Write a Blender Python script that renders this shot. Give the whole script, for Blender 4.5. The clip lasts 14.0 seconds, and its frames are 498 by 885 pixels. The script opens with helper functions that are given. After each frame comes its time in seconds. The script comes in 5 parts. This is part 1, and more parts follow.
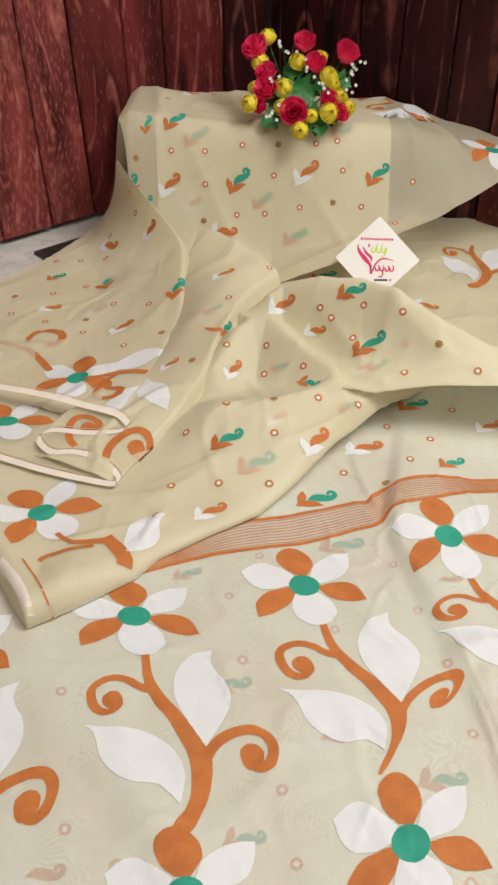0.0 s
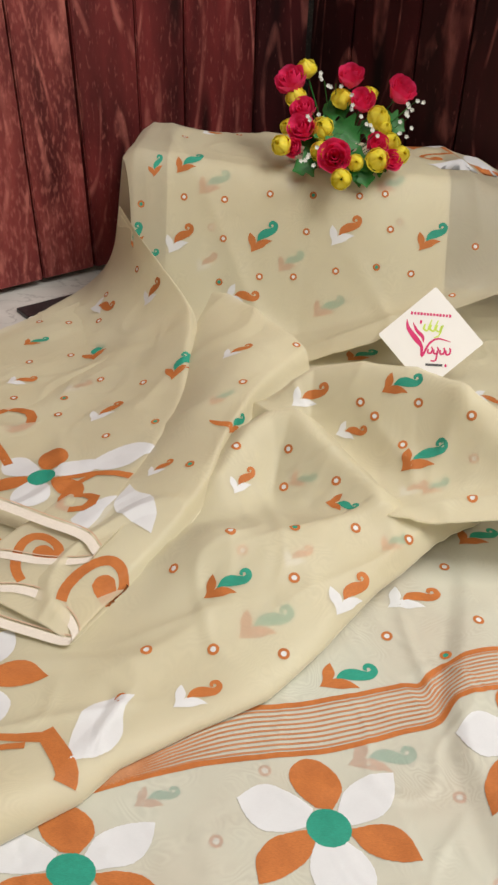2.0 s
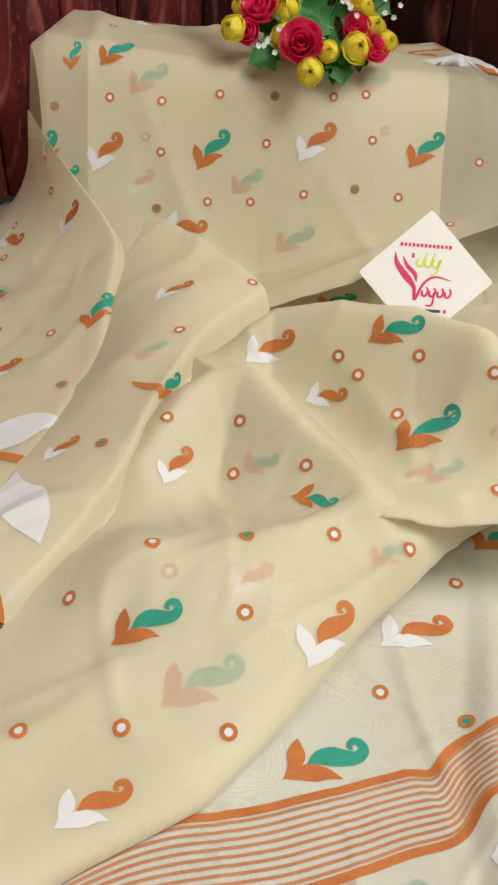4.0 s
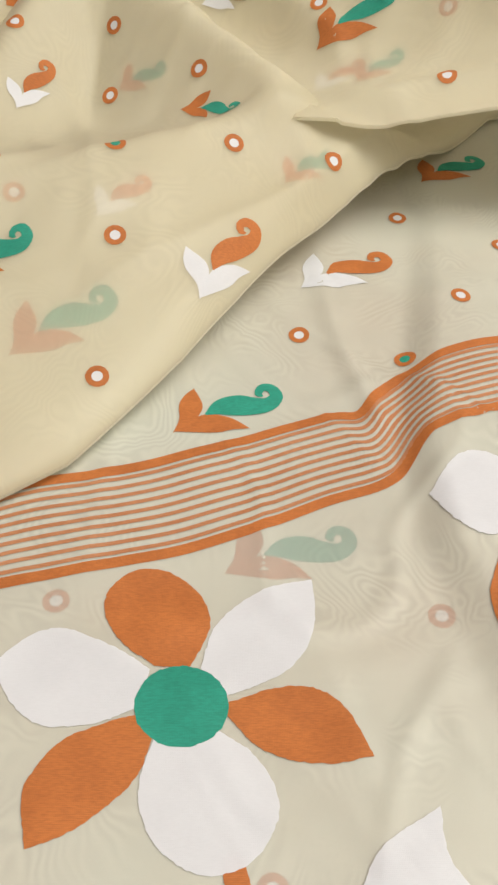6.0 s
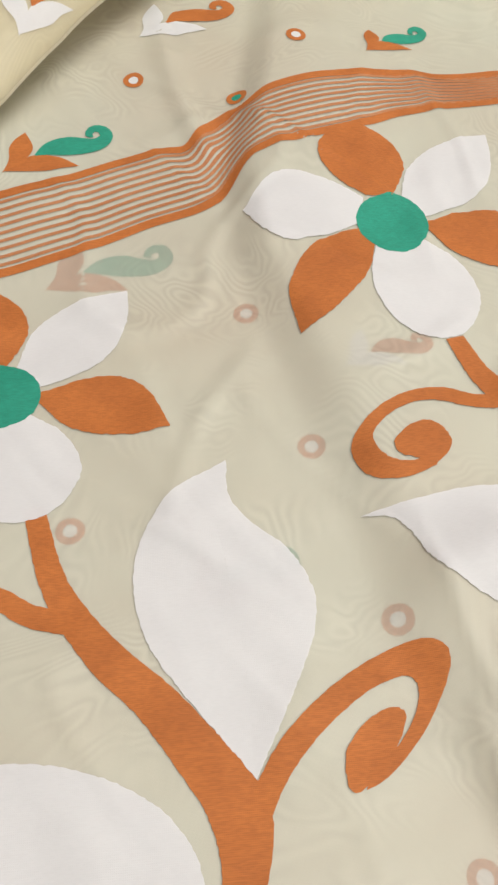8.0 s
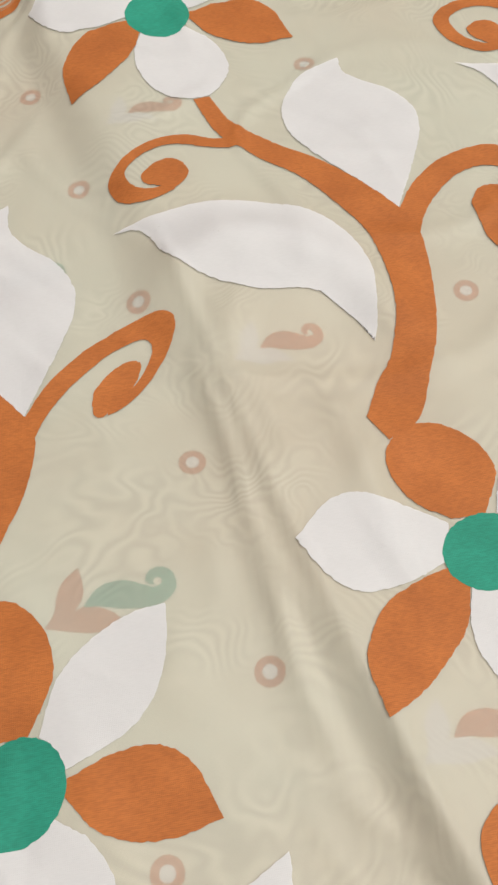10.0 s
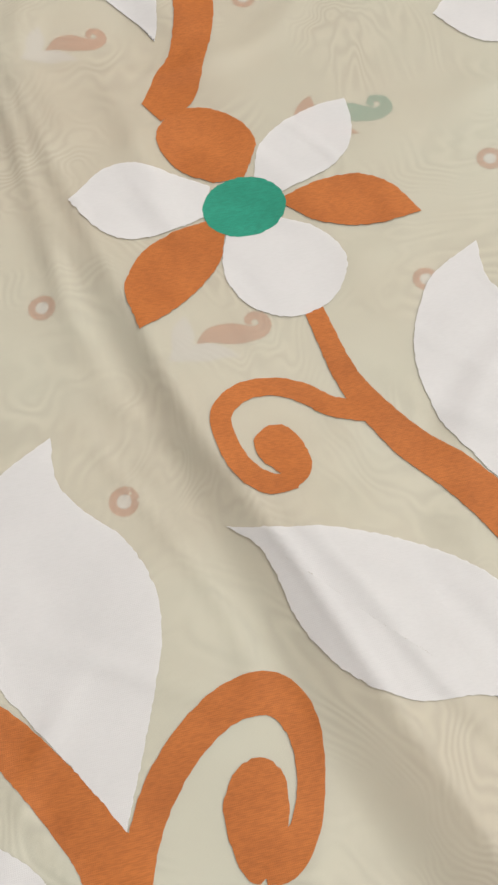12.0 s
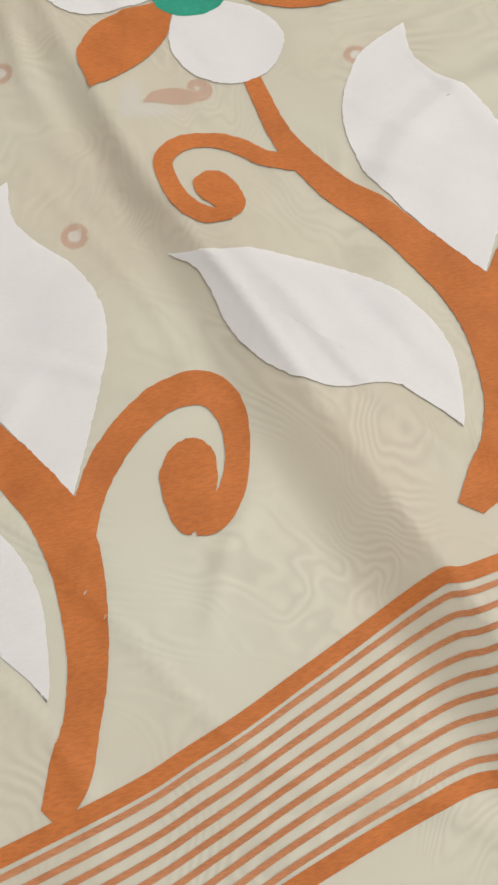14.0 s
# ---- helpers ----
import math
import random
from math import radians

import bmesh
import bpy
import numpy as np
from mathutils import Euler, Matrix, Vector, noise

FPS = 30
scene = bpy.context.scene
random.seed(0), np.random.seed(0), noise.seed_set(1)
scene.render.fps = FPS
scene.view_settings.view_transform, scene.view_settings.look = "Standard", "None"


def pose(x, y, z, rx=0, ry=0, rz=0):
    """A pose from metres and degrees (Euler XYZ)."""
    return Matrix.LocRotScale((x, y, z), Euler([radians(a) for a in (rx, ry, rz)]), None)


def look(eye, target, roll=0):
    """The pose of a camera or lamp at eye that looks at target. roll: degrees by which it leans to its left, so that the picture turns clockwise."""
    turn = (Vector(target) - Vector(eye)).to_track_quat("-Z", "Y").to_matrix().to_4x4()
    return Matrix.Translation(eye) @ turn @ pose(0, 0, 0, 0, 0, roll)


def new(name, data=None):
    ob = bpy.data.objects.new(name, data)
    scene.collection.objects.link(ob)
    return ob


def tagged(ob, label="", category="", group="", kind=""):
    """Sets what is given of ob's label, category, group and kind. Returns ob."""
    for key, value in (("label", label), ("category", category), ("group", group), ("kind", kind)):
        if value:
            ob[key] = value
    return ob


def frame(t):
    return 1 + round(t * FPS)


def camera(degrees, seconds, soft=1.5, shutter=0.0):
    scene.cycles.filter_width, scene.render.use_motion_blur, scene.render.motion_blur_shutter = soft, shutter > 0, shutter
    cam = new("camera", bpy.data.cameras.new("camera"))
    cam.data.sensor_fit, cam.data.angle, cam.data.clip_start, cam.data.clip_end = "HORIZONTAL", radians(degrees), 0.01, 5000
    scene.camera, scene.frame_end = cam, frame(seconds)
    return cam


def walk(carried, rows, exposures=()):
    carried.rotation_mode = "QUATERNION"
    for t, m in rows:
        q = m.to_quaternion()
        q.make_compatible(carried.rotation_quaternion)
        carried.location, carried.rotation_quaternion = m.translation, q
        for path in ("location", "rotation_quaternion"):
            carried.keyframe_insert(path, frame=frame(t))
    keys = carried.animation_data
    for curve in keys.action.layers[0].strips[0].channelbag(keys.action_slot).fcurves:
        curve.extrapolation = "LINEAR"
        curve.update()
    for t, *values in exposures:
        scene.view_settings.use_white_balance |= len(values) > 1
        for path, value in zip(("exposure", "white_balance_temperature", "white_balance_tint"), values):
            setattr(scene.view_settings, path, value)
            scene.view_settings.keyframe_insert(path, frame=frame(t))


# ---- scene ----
from mathutils.bvhtree import BVHTree

cam = camera(33.0, 14.0, 2.6)
PATH = [
    (0, (0.101, 0.058, 0.637), (0.057, 1.661, -0.559), 0.3),
    (0.5, (0.101, 0.12, 0.611), (0.045, 1.733, -0.57), 0.5),
    (1, (0.108, 0.18, 0.586), (0.031, 1.823, -0.551), 0.9),
    (1.5, (0.104, 0.245, 0.567), (0.018, 1.925, -0.515), 1.8),
    (2, (0.094, 0.32, 0.542), (0.006, 1.993, -0.551), 2.3),
    (2.2, (0.092, 0.35, 0.533), (-0.003, 2.022, -0.561), 1.7),
    (4.3, (0.113, 0.535, 0.38), (0.116, 2.144, -0.808), 3.5),
    (4.5, (0.118, 0.541, 0.357), (0.125, 2.108, -0.886), 3.3),
    (5, (0.131, 0.546, 0.328), (0.156, 2.027, -1.015), 2.7),
    (5.5, (0.143, 0.548, 0.297), (0.183, 1.95, -1.129), 2.0),
    (6, (0.157, 0.548, 0.273), (0.218, 1.86, -1.235), 1.7),
    (6.5, (0.175, 0.536, 0.249), (0.249, 1.764, -1.328), 1.1),
    (7, (0.19, 0.521, 0.242), (0.281, 1.673, -1.39), 0.8),
    (7.2, (0.196, 0.514, 0.241), (0.293, 1.639, -1.41), 1.0),
    (9.3, (0.262, 0.405, 0.27), (0.388, 1.437, -1.438), -1.2),
    (9.5, (0.271, 0.3911, 0.2683), (0.3854, 1.402, -1.4537), -2.7),
    (10, (0.2896, 0.3592, 0.2669), (0.4, 1.298, -1.4956), -3.47),
    (10.5, (0.3063, 0.3292, 0.2744), (0.4298, 1.2191, -1.5124), -2.98),
    (11, (0.315, 0.3019, 0.2723), (0.4675, 1.1569, -1.5293), -1.66),
    (11.5, (0.33, 0.2703, 0.263), (0.4754, 1.0929, -1.5542), -2.48),
    (12, (0.3371, 0.2453, 0.2526), (0.4927, 1.0204, -1.5846), -1.93),
    (12.5, (0.3434, 0.2244, 0.2397), (0.5033, 0.9553, -1.6151), -1.47),
    (13, (0.3487, 0.2076, 0.2479), (0.4873, 0.8898, -1.627), -1.81),
    (13.5, (0.3371, 0.1774, 0.2485), (0.5279, 0.8997, -1.6067), 1.4),
    (14, (0.3314, 0.1596, 0.2497), (0.5202, 0.8475, -1.6188), 2.08),
]
walk(cam, [(t, look(eye, target, roll)) for t, eye, target, roll in PATH],
     [(0, -0.25), (2.0, -0.24), (5.0, -0.27), (7.0, -0.32), (9.5, -0.45), (14.0, -0.53)])

# ---- light ----
world = bpy.data.worlds.new("room_air")
scene.world = world
world.use_nodes = True
world.node_tree.nodes["Background"].inputs[0].default_value = (1.0, 0.96, 0.9, 1)
world.node_tree.nodes["Background"].inputs[1].default_value = 0.25


def area_lamp(x, y, z, sx, sy, watts, colour, tx, ty, tz):
    data = bpy.data.lights.new("unseen_lamp", "AREA")
    data.shape, data.size, data.size_y, data.energy, data.color = "RECTANGLE", sx, sy, watts, colour
    ob = new("unseen_lamp", data)
    ob.matrix_world = look((x, y, z), (tx, ty, tz))
    return ob


area_lamp(1.35, 0.70, 2.20, 1.1, 0.8, 58, (1.0, 0.955, 0.885), 0.15, 0.8, 0)
# two unseen fill lamps, added to soften the folds and balance the walls
area_lamp(1.70, -0.45, 2.50, 1.5, 0.8, 20, (1.0, 0.965, 0.91), 0.5, 0.2, 0)
area_lamp(0.35, 0.30, 2.50, 1.8, 1.0, 22, (1.0, 0.96, 0.90), 0.12, 0.9, 0)


# ---- materials ----
def nodes_of(name):
    m = bpy.data.materials.new(name)
    m.use_nodes = True
    t = m.node_tree
    return m, t, t.nodes["Principled BSDF"], t.nodes["Material Output"]


def noise_colour(t, scale, low, high, detail=4.0, coords="Object", stretch=(1, 1, 1), lo=0.3, hi=0.7):
    tc = t.nodes.new("ShaderNodeTexCoord")
    mp = t.nodes.new("ShaderNodeMapping")
    mp.inputs["Scale"].default_value = stretch
    nz = t.nodes.new("ShaderNodeTexNoise")
    nz.inputs["Scale"].default_value, nz.inputs["Detail"].default_value = scale, detail
    cr = t.nodes.new("ShaderNodeValToRGB")
    cr.color_ramp.elements[0].position, cr.color_ramp.elements[0].color = lo, (*low, 1)
    cr.color_ramp.elements[1].position, cr.color_ramp.elements[1].color = hi, (*high, 1)
    t.links.new(tc.outputs[coords], mp.inputs[0])
    t.links.new(mp.outputs[0], nz.inputs["Vector"])
    t.links.new(nz.outputs[0], cr.inputs[0])
    return cr, nz, mp


def weave_bump(t, p, strength=0.15, scale=900.0, tint=0.10):
    tc = t.nodes.new("ShaderNodeTexCoord")
    waves = []
    for axis in ("X", "Y"):
        w = t.nodes.new("ShaderNodeTexWave")
        w.bands_direction = axis
        w.inputs["Scale"].default_value, w.inputs["Distortion"].default_value = scale, 1.2
        t.links.new(tc.outputs["Object"], w.inputs["Vector"])
        waves.append(w)
    mx = t.nodes.new("ShaderNodeMath")
    mx.operation = "MAXIMUM"
    t.links.new(waves[0].outputs["Fac"], mx.inputs[0])
    t.links.new(waves[1].outputs["Fac"], mx.inputs[1])
    if tint:
        # threads: the gaps between them a little darker
        gap = t.nodes.new("ShaderNodeMixRGB")
        gap.blend_type, gap.inputs[0].default_value = "MULTIPLY", tint
        cloth = p.inputs["Base Color"].links[0].from_socket
        t.links.new(cloth, gap.inputs[1])
        t.links.new(mx.outputs[0], gap.inputs[2])
        t.links.new(gap.outputs[0], p.inputs["Base Color"])
    b = t.nodes.new("ShaderNodeBump")
    b.inputs["Strength"].default_value, b.inputs["Distance"].default_value = strength, 0.0004
    t.links.new(mx.outputs[0], b.inputs["Height"])
    t.links.new(b.outputs[0], p.inputs["Normal"])
    return mx


def organza(name, low, high, clear, through_light=0.2, watered=0.10):
    """Sheer cotton-silk: a woven, slightly see-through cloth."""
    m, t, p, out = nodes_of(name)
    cr, nz, mp = noise_colour(t, 7.0, low, high)
    # watered-silk swirls where two weaves lie over each other
    swirl = t.nodes.new("ShaderNodeTexNoise")
    swirl.inputs["Scale"].default_value, swirl.inputs["Detail"].default_value, swirl.inputs["Distortion"].default_value = 10.0, 3.5, 0.5
    t.links.new(mp.outputs[0], swirl.inputs["Vector"])
    many = t.nodes.new("ShaderNodeMath")
    many.operation, many.inputs[1].default_value = "MULTIPLY", 300.0
    t.links.new(swirl.outputs[0], many.inputs[0])
    moire = t.nodes.new("ShaderNodeMath")
    moire.operation = "SINE"
    t.links.new(many.outputs[0], moire.inputs[0])
    patch = t.nodes.new("ShaderNodeTexNoise")
    patch.inputs["Scale"].default_value, patch.inputs["Detail"].default_value = 26.0, 5.0
    t.links.new(mp.outputs[0], patch.inputs["Vector"])
    pr = t.nodes.new("ShaderNodeValToRGB")
    pr.color_ramp.elements[0].position, pr.color_ramp.elements[1].position = 0.44, 0.64
    t.links.new(patch.outputs[0], pr.inputs[0])
    faint = t.nodes.new("ShaderNodeMath")
    faint.operation = "MULTIPLY"
    t.links.new(moire.outputs[0], faint.inputs[0])
    t.links.new(pr.outputs[0], faint.inputs[1])
    tone = t.nodes.new("ShaderNodeMath")
    tone.operation, tone.inputs[1].default_value, tone.inputs[2].default_value = "MULTIPLY_ADD", 0.5, 0.5
    t.links.new(faint.outputs[0], tone.inputs[0])
    mixc = t.nodes.new("ShaderNodeMixRGB")
    mixc.blend_type, mixc.inputs[0].default_value = "MULTIPLY", watered
    t.links.new(cr.outputs[0], mixc.inputs[1])
    t.links.new(tone.outputs[0], mixc.inputs[2])
    t.links.new(mixc.outputs[0], p.inputs["Base Color"])
    p.inputs["Roughness"].default_value = 0.46
    p.inputs["Sheen Weight"].default_value = 0.15
    weave_bump(t, p)
    tl = t.nodes.new("ShaderNodeBsdfTranslucent")
    t.links.new(mixc.outputs[0], tl.inputs["Color"])
    m1 = t.nodes.new("ShaderNodeMixShader")
    m1.inputs[0].default_value = through_light
    t.links.new(p.outputs[0], m1.inputs[1])
    t.links.new(tl.outputs[0], m1.inputs[2])
    tr = t.nodes.new("ShaderNodeBsdfTransparent")
    m2 = t.nodes.new("ShaderNodeMixShader")
    m2.inputs[0].default_value = clear
    t.links.new(m1.outputs[0], m2.inputs[1])
    t.links.new(tr.outputs[0], m2.inputs[2])
    t.links.new(m2.outputs[0], out.inputs[0])
    return m


def dyed(name, low, high, rough=0.75, clear=0.0, threads=0.7):
    m, t, p, out = nodes_of(name)
    cr, nz, mp = noise_colour(t, 45.0, low, high)
    thread, _, _ = noise_colour(t, 1.0, (0.75, 0.75, 0.75), (1.0, 1.0, 1.0), 3.0, "Object", (420, 2000, 900), 0.36, 0.60)
    worn = t.nodes.new("ShaderNodeMixRGB")
    worn.blend_type, worn.inputs[0].default_value = "MULTIPLY", threads
    t.links.new(cr.outputs[0], worn.inputs[1])
    t.links.new(thread.outputs[0], worn.inputs[2])
    t.links.new(worn.outputs[0], p.inputs["Base Color"])
    p.inputs["Roughness"].default_value = rough
    weave_bump(t, p, 0.12, 560.0, 0.22 if rough > 0.7 else 0.0)
    if clear:
        tr = t.nodes.new("ShaderNodeBsdfTransparent")
        mx = t.nodes.new("ShaderNodeMixShader")
        mx.inputs[0].default_value = clear
        t.links.new(p.outputs[0], mx.inputs[1])
        t.links.new(tr.outputs[0], mx.inputs[2])
        t.links.new(mx.outputs[0], out.inputs[0])
    return m


PALLU = organza("pallu_organza", (0.77, 0.705, 0.605), (0.79, 0.82, 0.735), 0.46, 0.2, 0.11)
BODY = organza("body_organza", (0.87, 0.80, 0.605), (0.93, 0.885, 0.70), 0.37, 0.42, 0.05)
UNDER = organza("under_organza", (0.755, 0.745, 0.63), (0.81, 0.805, 0.695), 0.0, 0.15)
BODY_UNDER = organza("body_under_organza", (0.86, 0.82, 0.64), (0.91, 0.88, 0.72), 0.16, 0.32)
HEM = dyed("hem_cloth", (0.83, 0.76, 0.68), (0.88, 0.81, 0.73), 0.75, 0.12, 0.3)
ORANGE = dyed("orange_dye", (0.47, 0.140, 0.028), (0.60, 0.190, 0.042), 0.75, 0.05)
GREEN = dyed("green_dye", (0.012, 0.28, 0.19), (0.024, 0.37, 0.26), 0.75, 0.05)
WHITE = dyed("white_dye", (0.72, 0.735, 0.77), (0.765, 0.78, 0.815), 0.7, 0.17, 0.1)


def plank_paint(name, low, high, wear):
    m, t, p, out = nodes_of(name)
    cr, nz, mp = noise_colour(t, 5.0, low, high, 8.0, "Object", (4.0, 4.0, 0.9), 0.30, 0.72)
    info = t.nodes.new("ShaderNodeObjectInfo")
    add = t.nodes.new("ShaderNodeVectorMath")
    add.operation = "MULTIPLY_ADD"
    tc = t.nodes.new("ShaderNodeTexCoord")
    comb = t.nodes.new("ShaderNodeCombineXYZ")
    for k in range(3):
        t.links.new(info.outputs["Random"], comb.inputs[k])
    add.inputs[1].default_value = (7.0, 7.0, 7.0)
    t.links.new(comb.outputs[0], add.inputs[0])
    t.links.new(tc.outputs["Object"], add.inputs[2])
    t.links.new(add.outputs[0], mp.inputs[0])
    # growth rings cut lengthwise: contour lines of a drawn-out noise, pale where the stain has worn off
    arch = t.nodes.new("ShaderNodeTexNoise")
    arch.inputs["Scale"].default_value, arch.inputs["Detail"].default_value = 1.6, 1.0
    t.links.new(mp.outputs[0], arch.inputs["Vector"])
    many = t.nodes.new("ShaderNodeMath")
    many.operation, many.inputs[1].default_value = "MULTIPLY", 75.0
    t.links.new(arch.outputs[0], many.inputs[0])
    sine = t.nodes.new("ShaderNodeMath")
    sine.operation = "SINE"
    t.links.new(many.outputs[0], sine.inputs[0])
    lines = t.nodes.new("ShaderNodeValToRGB")
    lines.color_ramp.elements[0].position, lines.color_ramp.elements[1].position = 0.72, 1.0
    t.links.new(sine.outputs[0], lines.inputs[0])
    worn, _, wmap = noise_colour(t, 22.0, (0, 0, 0), (1, 1, 1), 8.0, "Object", (2.0, 2.0, 0.8), 0.40, 0.68)
    t.links.new(add.outputs[0], wmap.inputs[0])
    both = t.nodes.new("ShaderNodeMath")
    both.operation = "MULTIPLY"
    t.links.new(lines.outputs[0], both.inputs[0])
    t.links.new(worn.outputs[0], both.inputs[1])
    speck, _, smap = noise_colour(t, 120.0, (0, 0, 0), (1, 1, 1), 8.0, "Object", (1.6, 1.6, 0.55), 0.66 - 0.16 * wear, 0.90 - 0.14 * wear)
    t.links.new(add.outputs[0], smap.inputs[0])
    addm = t.nodes.new("ShaderNodeMath")
    addm.operation, addm.use_clamp = "ADD", True
    t.links.new(both.outputs[0], addm.inputs[0])
    t.links.new(speck.outputs[0], addm.inputs[1])
    half = t.nodes.new("ShaderNodeMath")
    half.operation, half.inputs[1].default_value = "MULTIPLY", 0.30 + 0.35 * wear
    t.links.new(addm.outputs[0], half.inputs[0])
    mixc = t.nodes.new("ShaderNodeMixRGB")
    mixc.inputs[2].default_value = (0.52, 0.17, 0.14, 1)
    t.links.new(half.outputs[0], mixc.inputs[0])
    t.links.new(cr.outputs[0], mixc.inputs[1])
    # knots: small dark eyes
    vor = t.nodes.new("ShaderNodeTexVoronoi")
    vor.inputs["Scale"].default_value = 2.3
    t.links.new(mp.outputs[0], vor.inputs["Vector"])
    kr = t.nodes.new("ShaderNodeValToRGB")
    kr.color_ramp.elements[0].position, kr.color_ramp.elements[0].color = 0.05, (0.12, 0.1, 0.1, 1)
    kr.color_ramp.elements[1].position, kr.color_ramp.elements[1].color = 0.16, (1, 1, 1, 1)
    t.links.new(vor.outputs["Distance"], kr.inputs[0])
    knot = t.nodes.new("ShaderNodeMixRGB")
    knot.blend_type, knot.inputs[0].default_value = "MULTIPLY", 1.0
    t.links.new(mixc.outputs[0], knot.inputs[1])
    t.links.new(kr.outputs[0], knot.inputs[2])
    t.links.new(knot.outputs[0], p.inputs["Base Color"])
    p.inputs["Roughness"].default_value = 0.5
    p.inputs["Specular IOR Level"].default_value = 0.3
    b = t.nodes.new("ShaderNodeBump")
    b.inputs["Strength"].default_value, b.inputs["Distance"].default_value = 0.6, 0.002
    t.links.new(addm.outputs[0], b.inputs["Height"])
    t.links.new(b.outputs[0], p.inputs["Normal"])
    return m


def stone(name, low, high, vein, rough, scale=6.0):
    m, t, p, out = nodes_of(name)
    cr, nz, mp = noise_colour(t, scale, low, high, 6.0)
    nz.inputs["Distortion"].default_value = 1.5
    v, _, _ = noise_colour(t, scale * 1.7, (0, 0, 0), (1, 1, 1), 8.0, "Object", (1, 2, 1), 0.485, 0.5)
    v2, _, _ = noise_colour(t, scale * 1.7, (1, 1, 1), (0, 0, 0), 8.0, "Object", (1, 2, 1), 0.5, 0.515)
    mn = t.nodes.new("ShaderNodeMixRGB")
    mn.blend_type, mn.inputs[0].default_value = "MULTIPLY", 1.0
    t.links.new(v.outputs[0], mn.inputs[1])
    t.links.new(v2.outputs[0], mn.inputs[2])
    mx = t.nodes.new("ShaderNodeMixRGB")
    mx.inputs[2].default_value = (*vein, 1)
    t.links.new(mn.outputs[0], mx.inputs[0])
    t.links.new(cr.outputs[0], mx.inputs[1])
    t.links.new(mx.outputs[0], p.inputs["Base Color"])
    p.inputs["Roughness"].default_value = rough
    return m


# first one is the maroon plank with shade put into its colour
SHADED_PLANK = plank_paint("shaded_maroon_plank", (0.010, 0.0009, 0.0014), (0.045, 0.005, 0.006), 0.10)
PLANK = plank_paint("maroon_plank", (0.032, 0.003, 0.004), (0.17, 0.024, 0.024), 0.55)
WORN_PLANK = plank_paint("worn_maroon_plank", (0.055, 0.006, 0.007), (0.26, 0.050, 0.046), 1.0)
MARBLE = stone("white_marble", (0.50, 0.49, 0.47), (0.66, 0.65, 0.62), (0.42, 0.41, 0.40), 0.25)
GRANITE = stone("black_granite", (0.010, 0.010, 0.011), (0.022, 0.022, 0.024), (0.07, 0.07, 0.07), 0.3, 40.0)
PLASTER, _t, _p, _o = nodes_of("wall_plaster")
_cr, _nz, _mp = noise_colour(_t, 3.0, (0.62, 0.59, 0.54), (0.70, 0.67, 0.62))
_t.links.new(_cr.outputs[0], _p.inputs["Base Color"])
_p.inputs["Roughness"].default_value = 0.9


def tinted(name, low, high, scale, rough, glow_through=0.0, spec=0.5):
    m, t, p, out = nodes_of(name)
    cr, nz, mp = noise_colour(t, scale, low, high)
    t.links.new(cr.outputs[0], p.inputs["Base Color"])
    p.inputs["Roughness"].default_value, p.inputs["Specular IOR Level"].default_value = rough, spec
    if glow_through:
        tl = t.nodes.new("ShaderNodeBsdfTranslucent")
        t.links.new(cr.outputs[0], tl.inputs["Color"])
        mx = t.nodes.new("ShaderNodeMixShader")
        mx.inputs[0].default_value = glow_through
        t.links.new(p.outputs[0], mx.inputs[1])
        t.links.new(tl.outputs[0], mx.inputs[2])
        t.links.new(mx.outputs[0], out.inputs[0])
    return m


PINK = tinted("pink_fabric_petal", (0.80, 0.022, 0.12), (0.93, 0.075, 0.26), 60.0, 0.55, 0.35)
YELLOW = tinted("yellow_fabric_petal", (0.92, 0.80, 0.05), (0.97, 0.90, 0.14), 60.0, 0.5, 0.42)
LEAF = tinted("green_plastic_leaf", (0.012, 0.11, 0.018), (0.03, 0.23, 0.04), 50.0, 0.45, 0.15)
SPRIG = tinted("white_plastic_blossom", (0.42, 0.44, 0.40), (0.66, 0.67, 0.62), 90.0, 0.5)
CARD = tinted("white_card", (0.80, 0.79, 0.78), (0.84, 0.83, 0.82), 20.0, 0.45)
CARD_PINK = tinted("magenta_ink", (0.62, 0.02, 0.14), (0.66, 0.03, 0.17), 80.0, 0.5)
CARD_LIME = tinted("lime_ink", (0.55, 0.72, 0.08), (0.60, 0.76, 0.12), 80.0, 0.5)
CARD_BLACK = tinted("black_ink", (0.05, 0.05, 0.06), (0.07, 0.07, 0.08), 80.0, 0.5)


# ---- builders ----
def mesh_object(name, verts, faces, mats, parent=None, label="", slots=None, smooth=True):
    me = bpy.data.meshes.new(name)
    me.from_pydata([tuple(v) for v in verts], [], faces)
    for mat in mats if isinstance(mats, (list, tuple)) else [mats]:
        me.materials.append(mat)
    if slots is not None:
        me.polygons.foreach_set("material_index", slots)
    if smooth:
        me.polygons.foreach_set("use_smooth", [True] * len(me.polygons))
    me.update()
    ob = new(name, me)
    if parent is not None:
        ob.parent = parent
    if label:
        ob["label"] = label
    return ob


def part(name, bm, material, parent, label=""):
    me = bpy.data.meshes.new(name)
    bm.to_mesh(me)
    bm.free()
    me.materials.append(material)
    ob = new(name, me)
    ob.parent = parent
    if label:
        ob["label"] = label
    return ob


def thing(name, label, category, x=0, y=0, z=0, kind="", group=""):
    ob = new(name)
    ob.location = (x, y, z)
    return tagged(ob, label, category, group, kind)


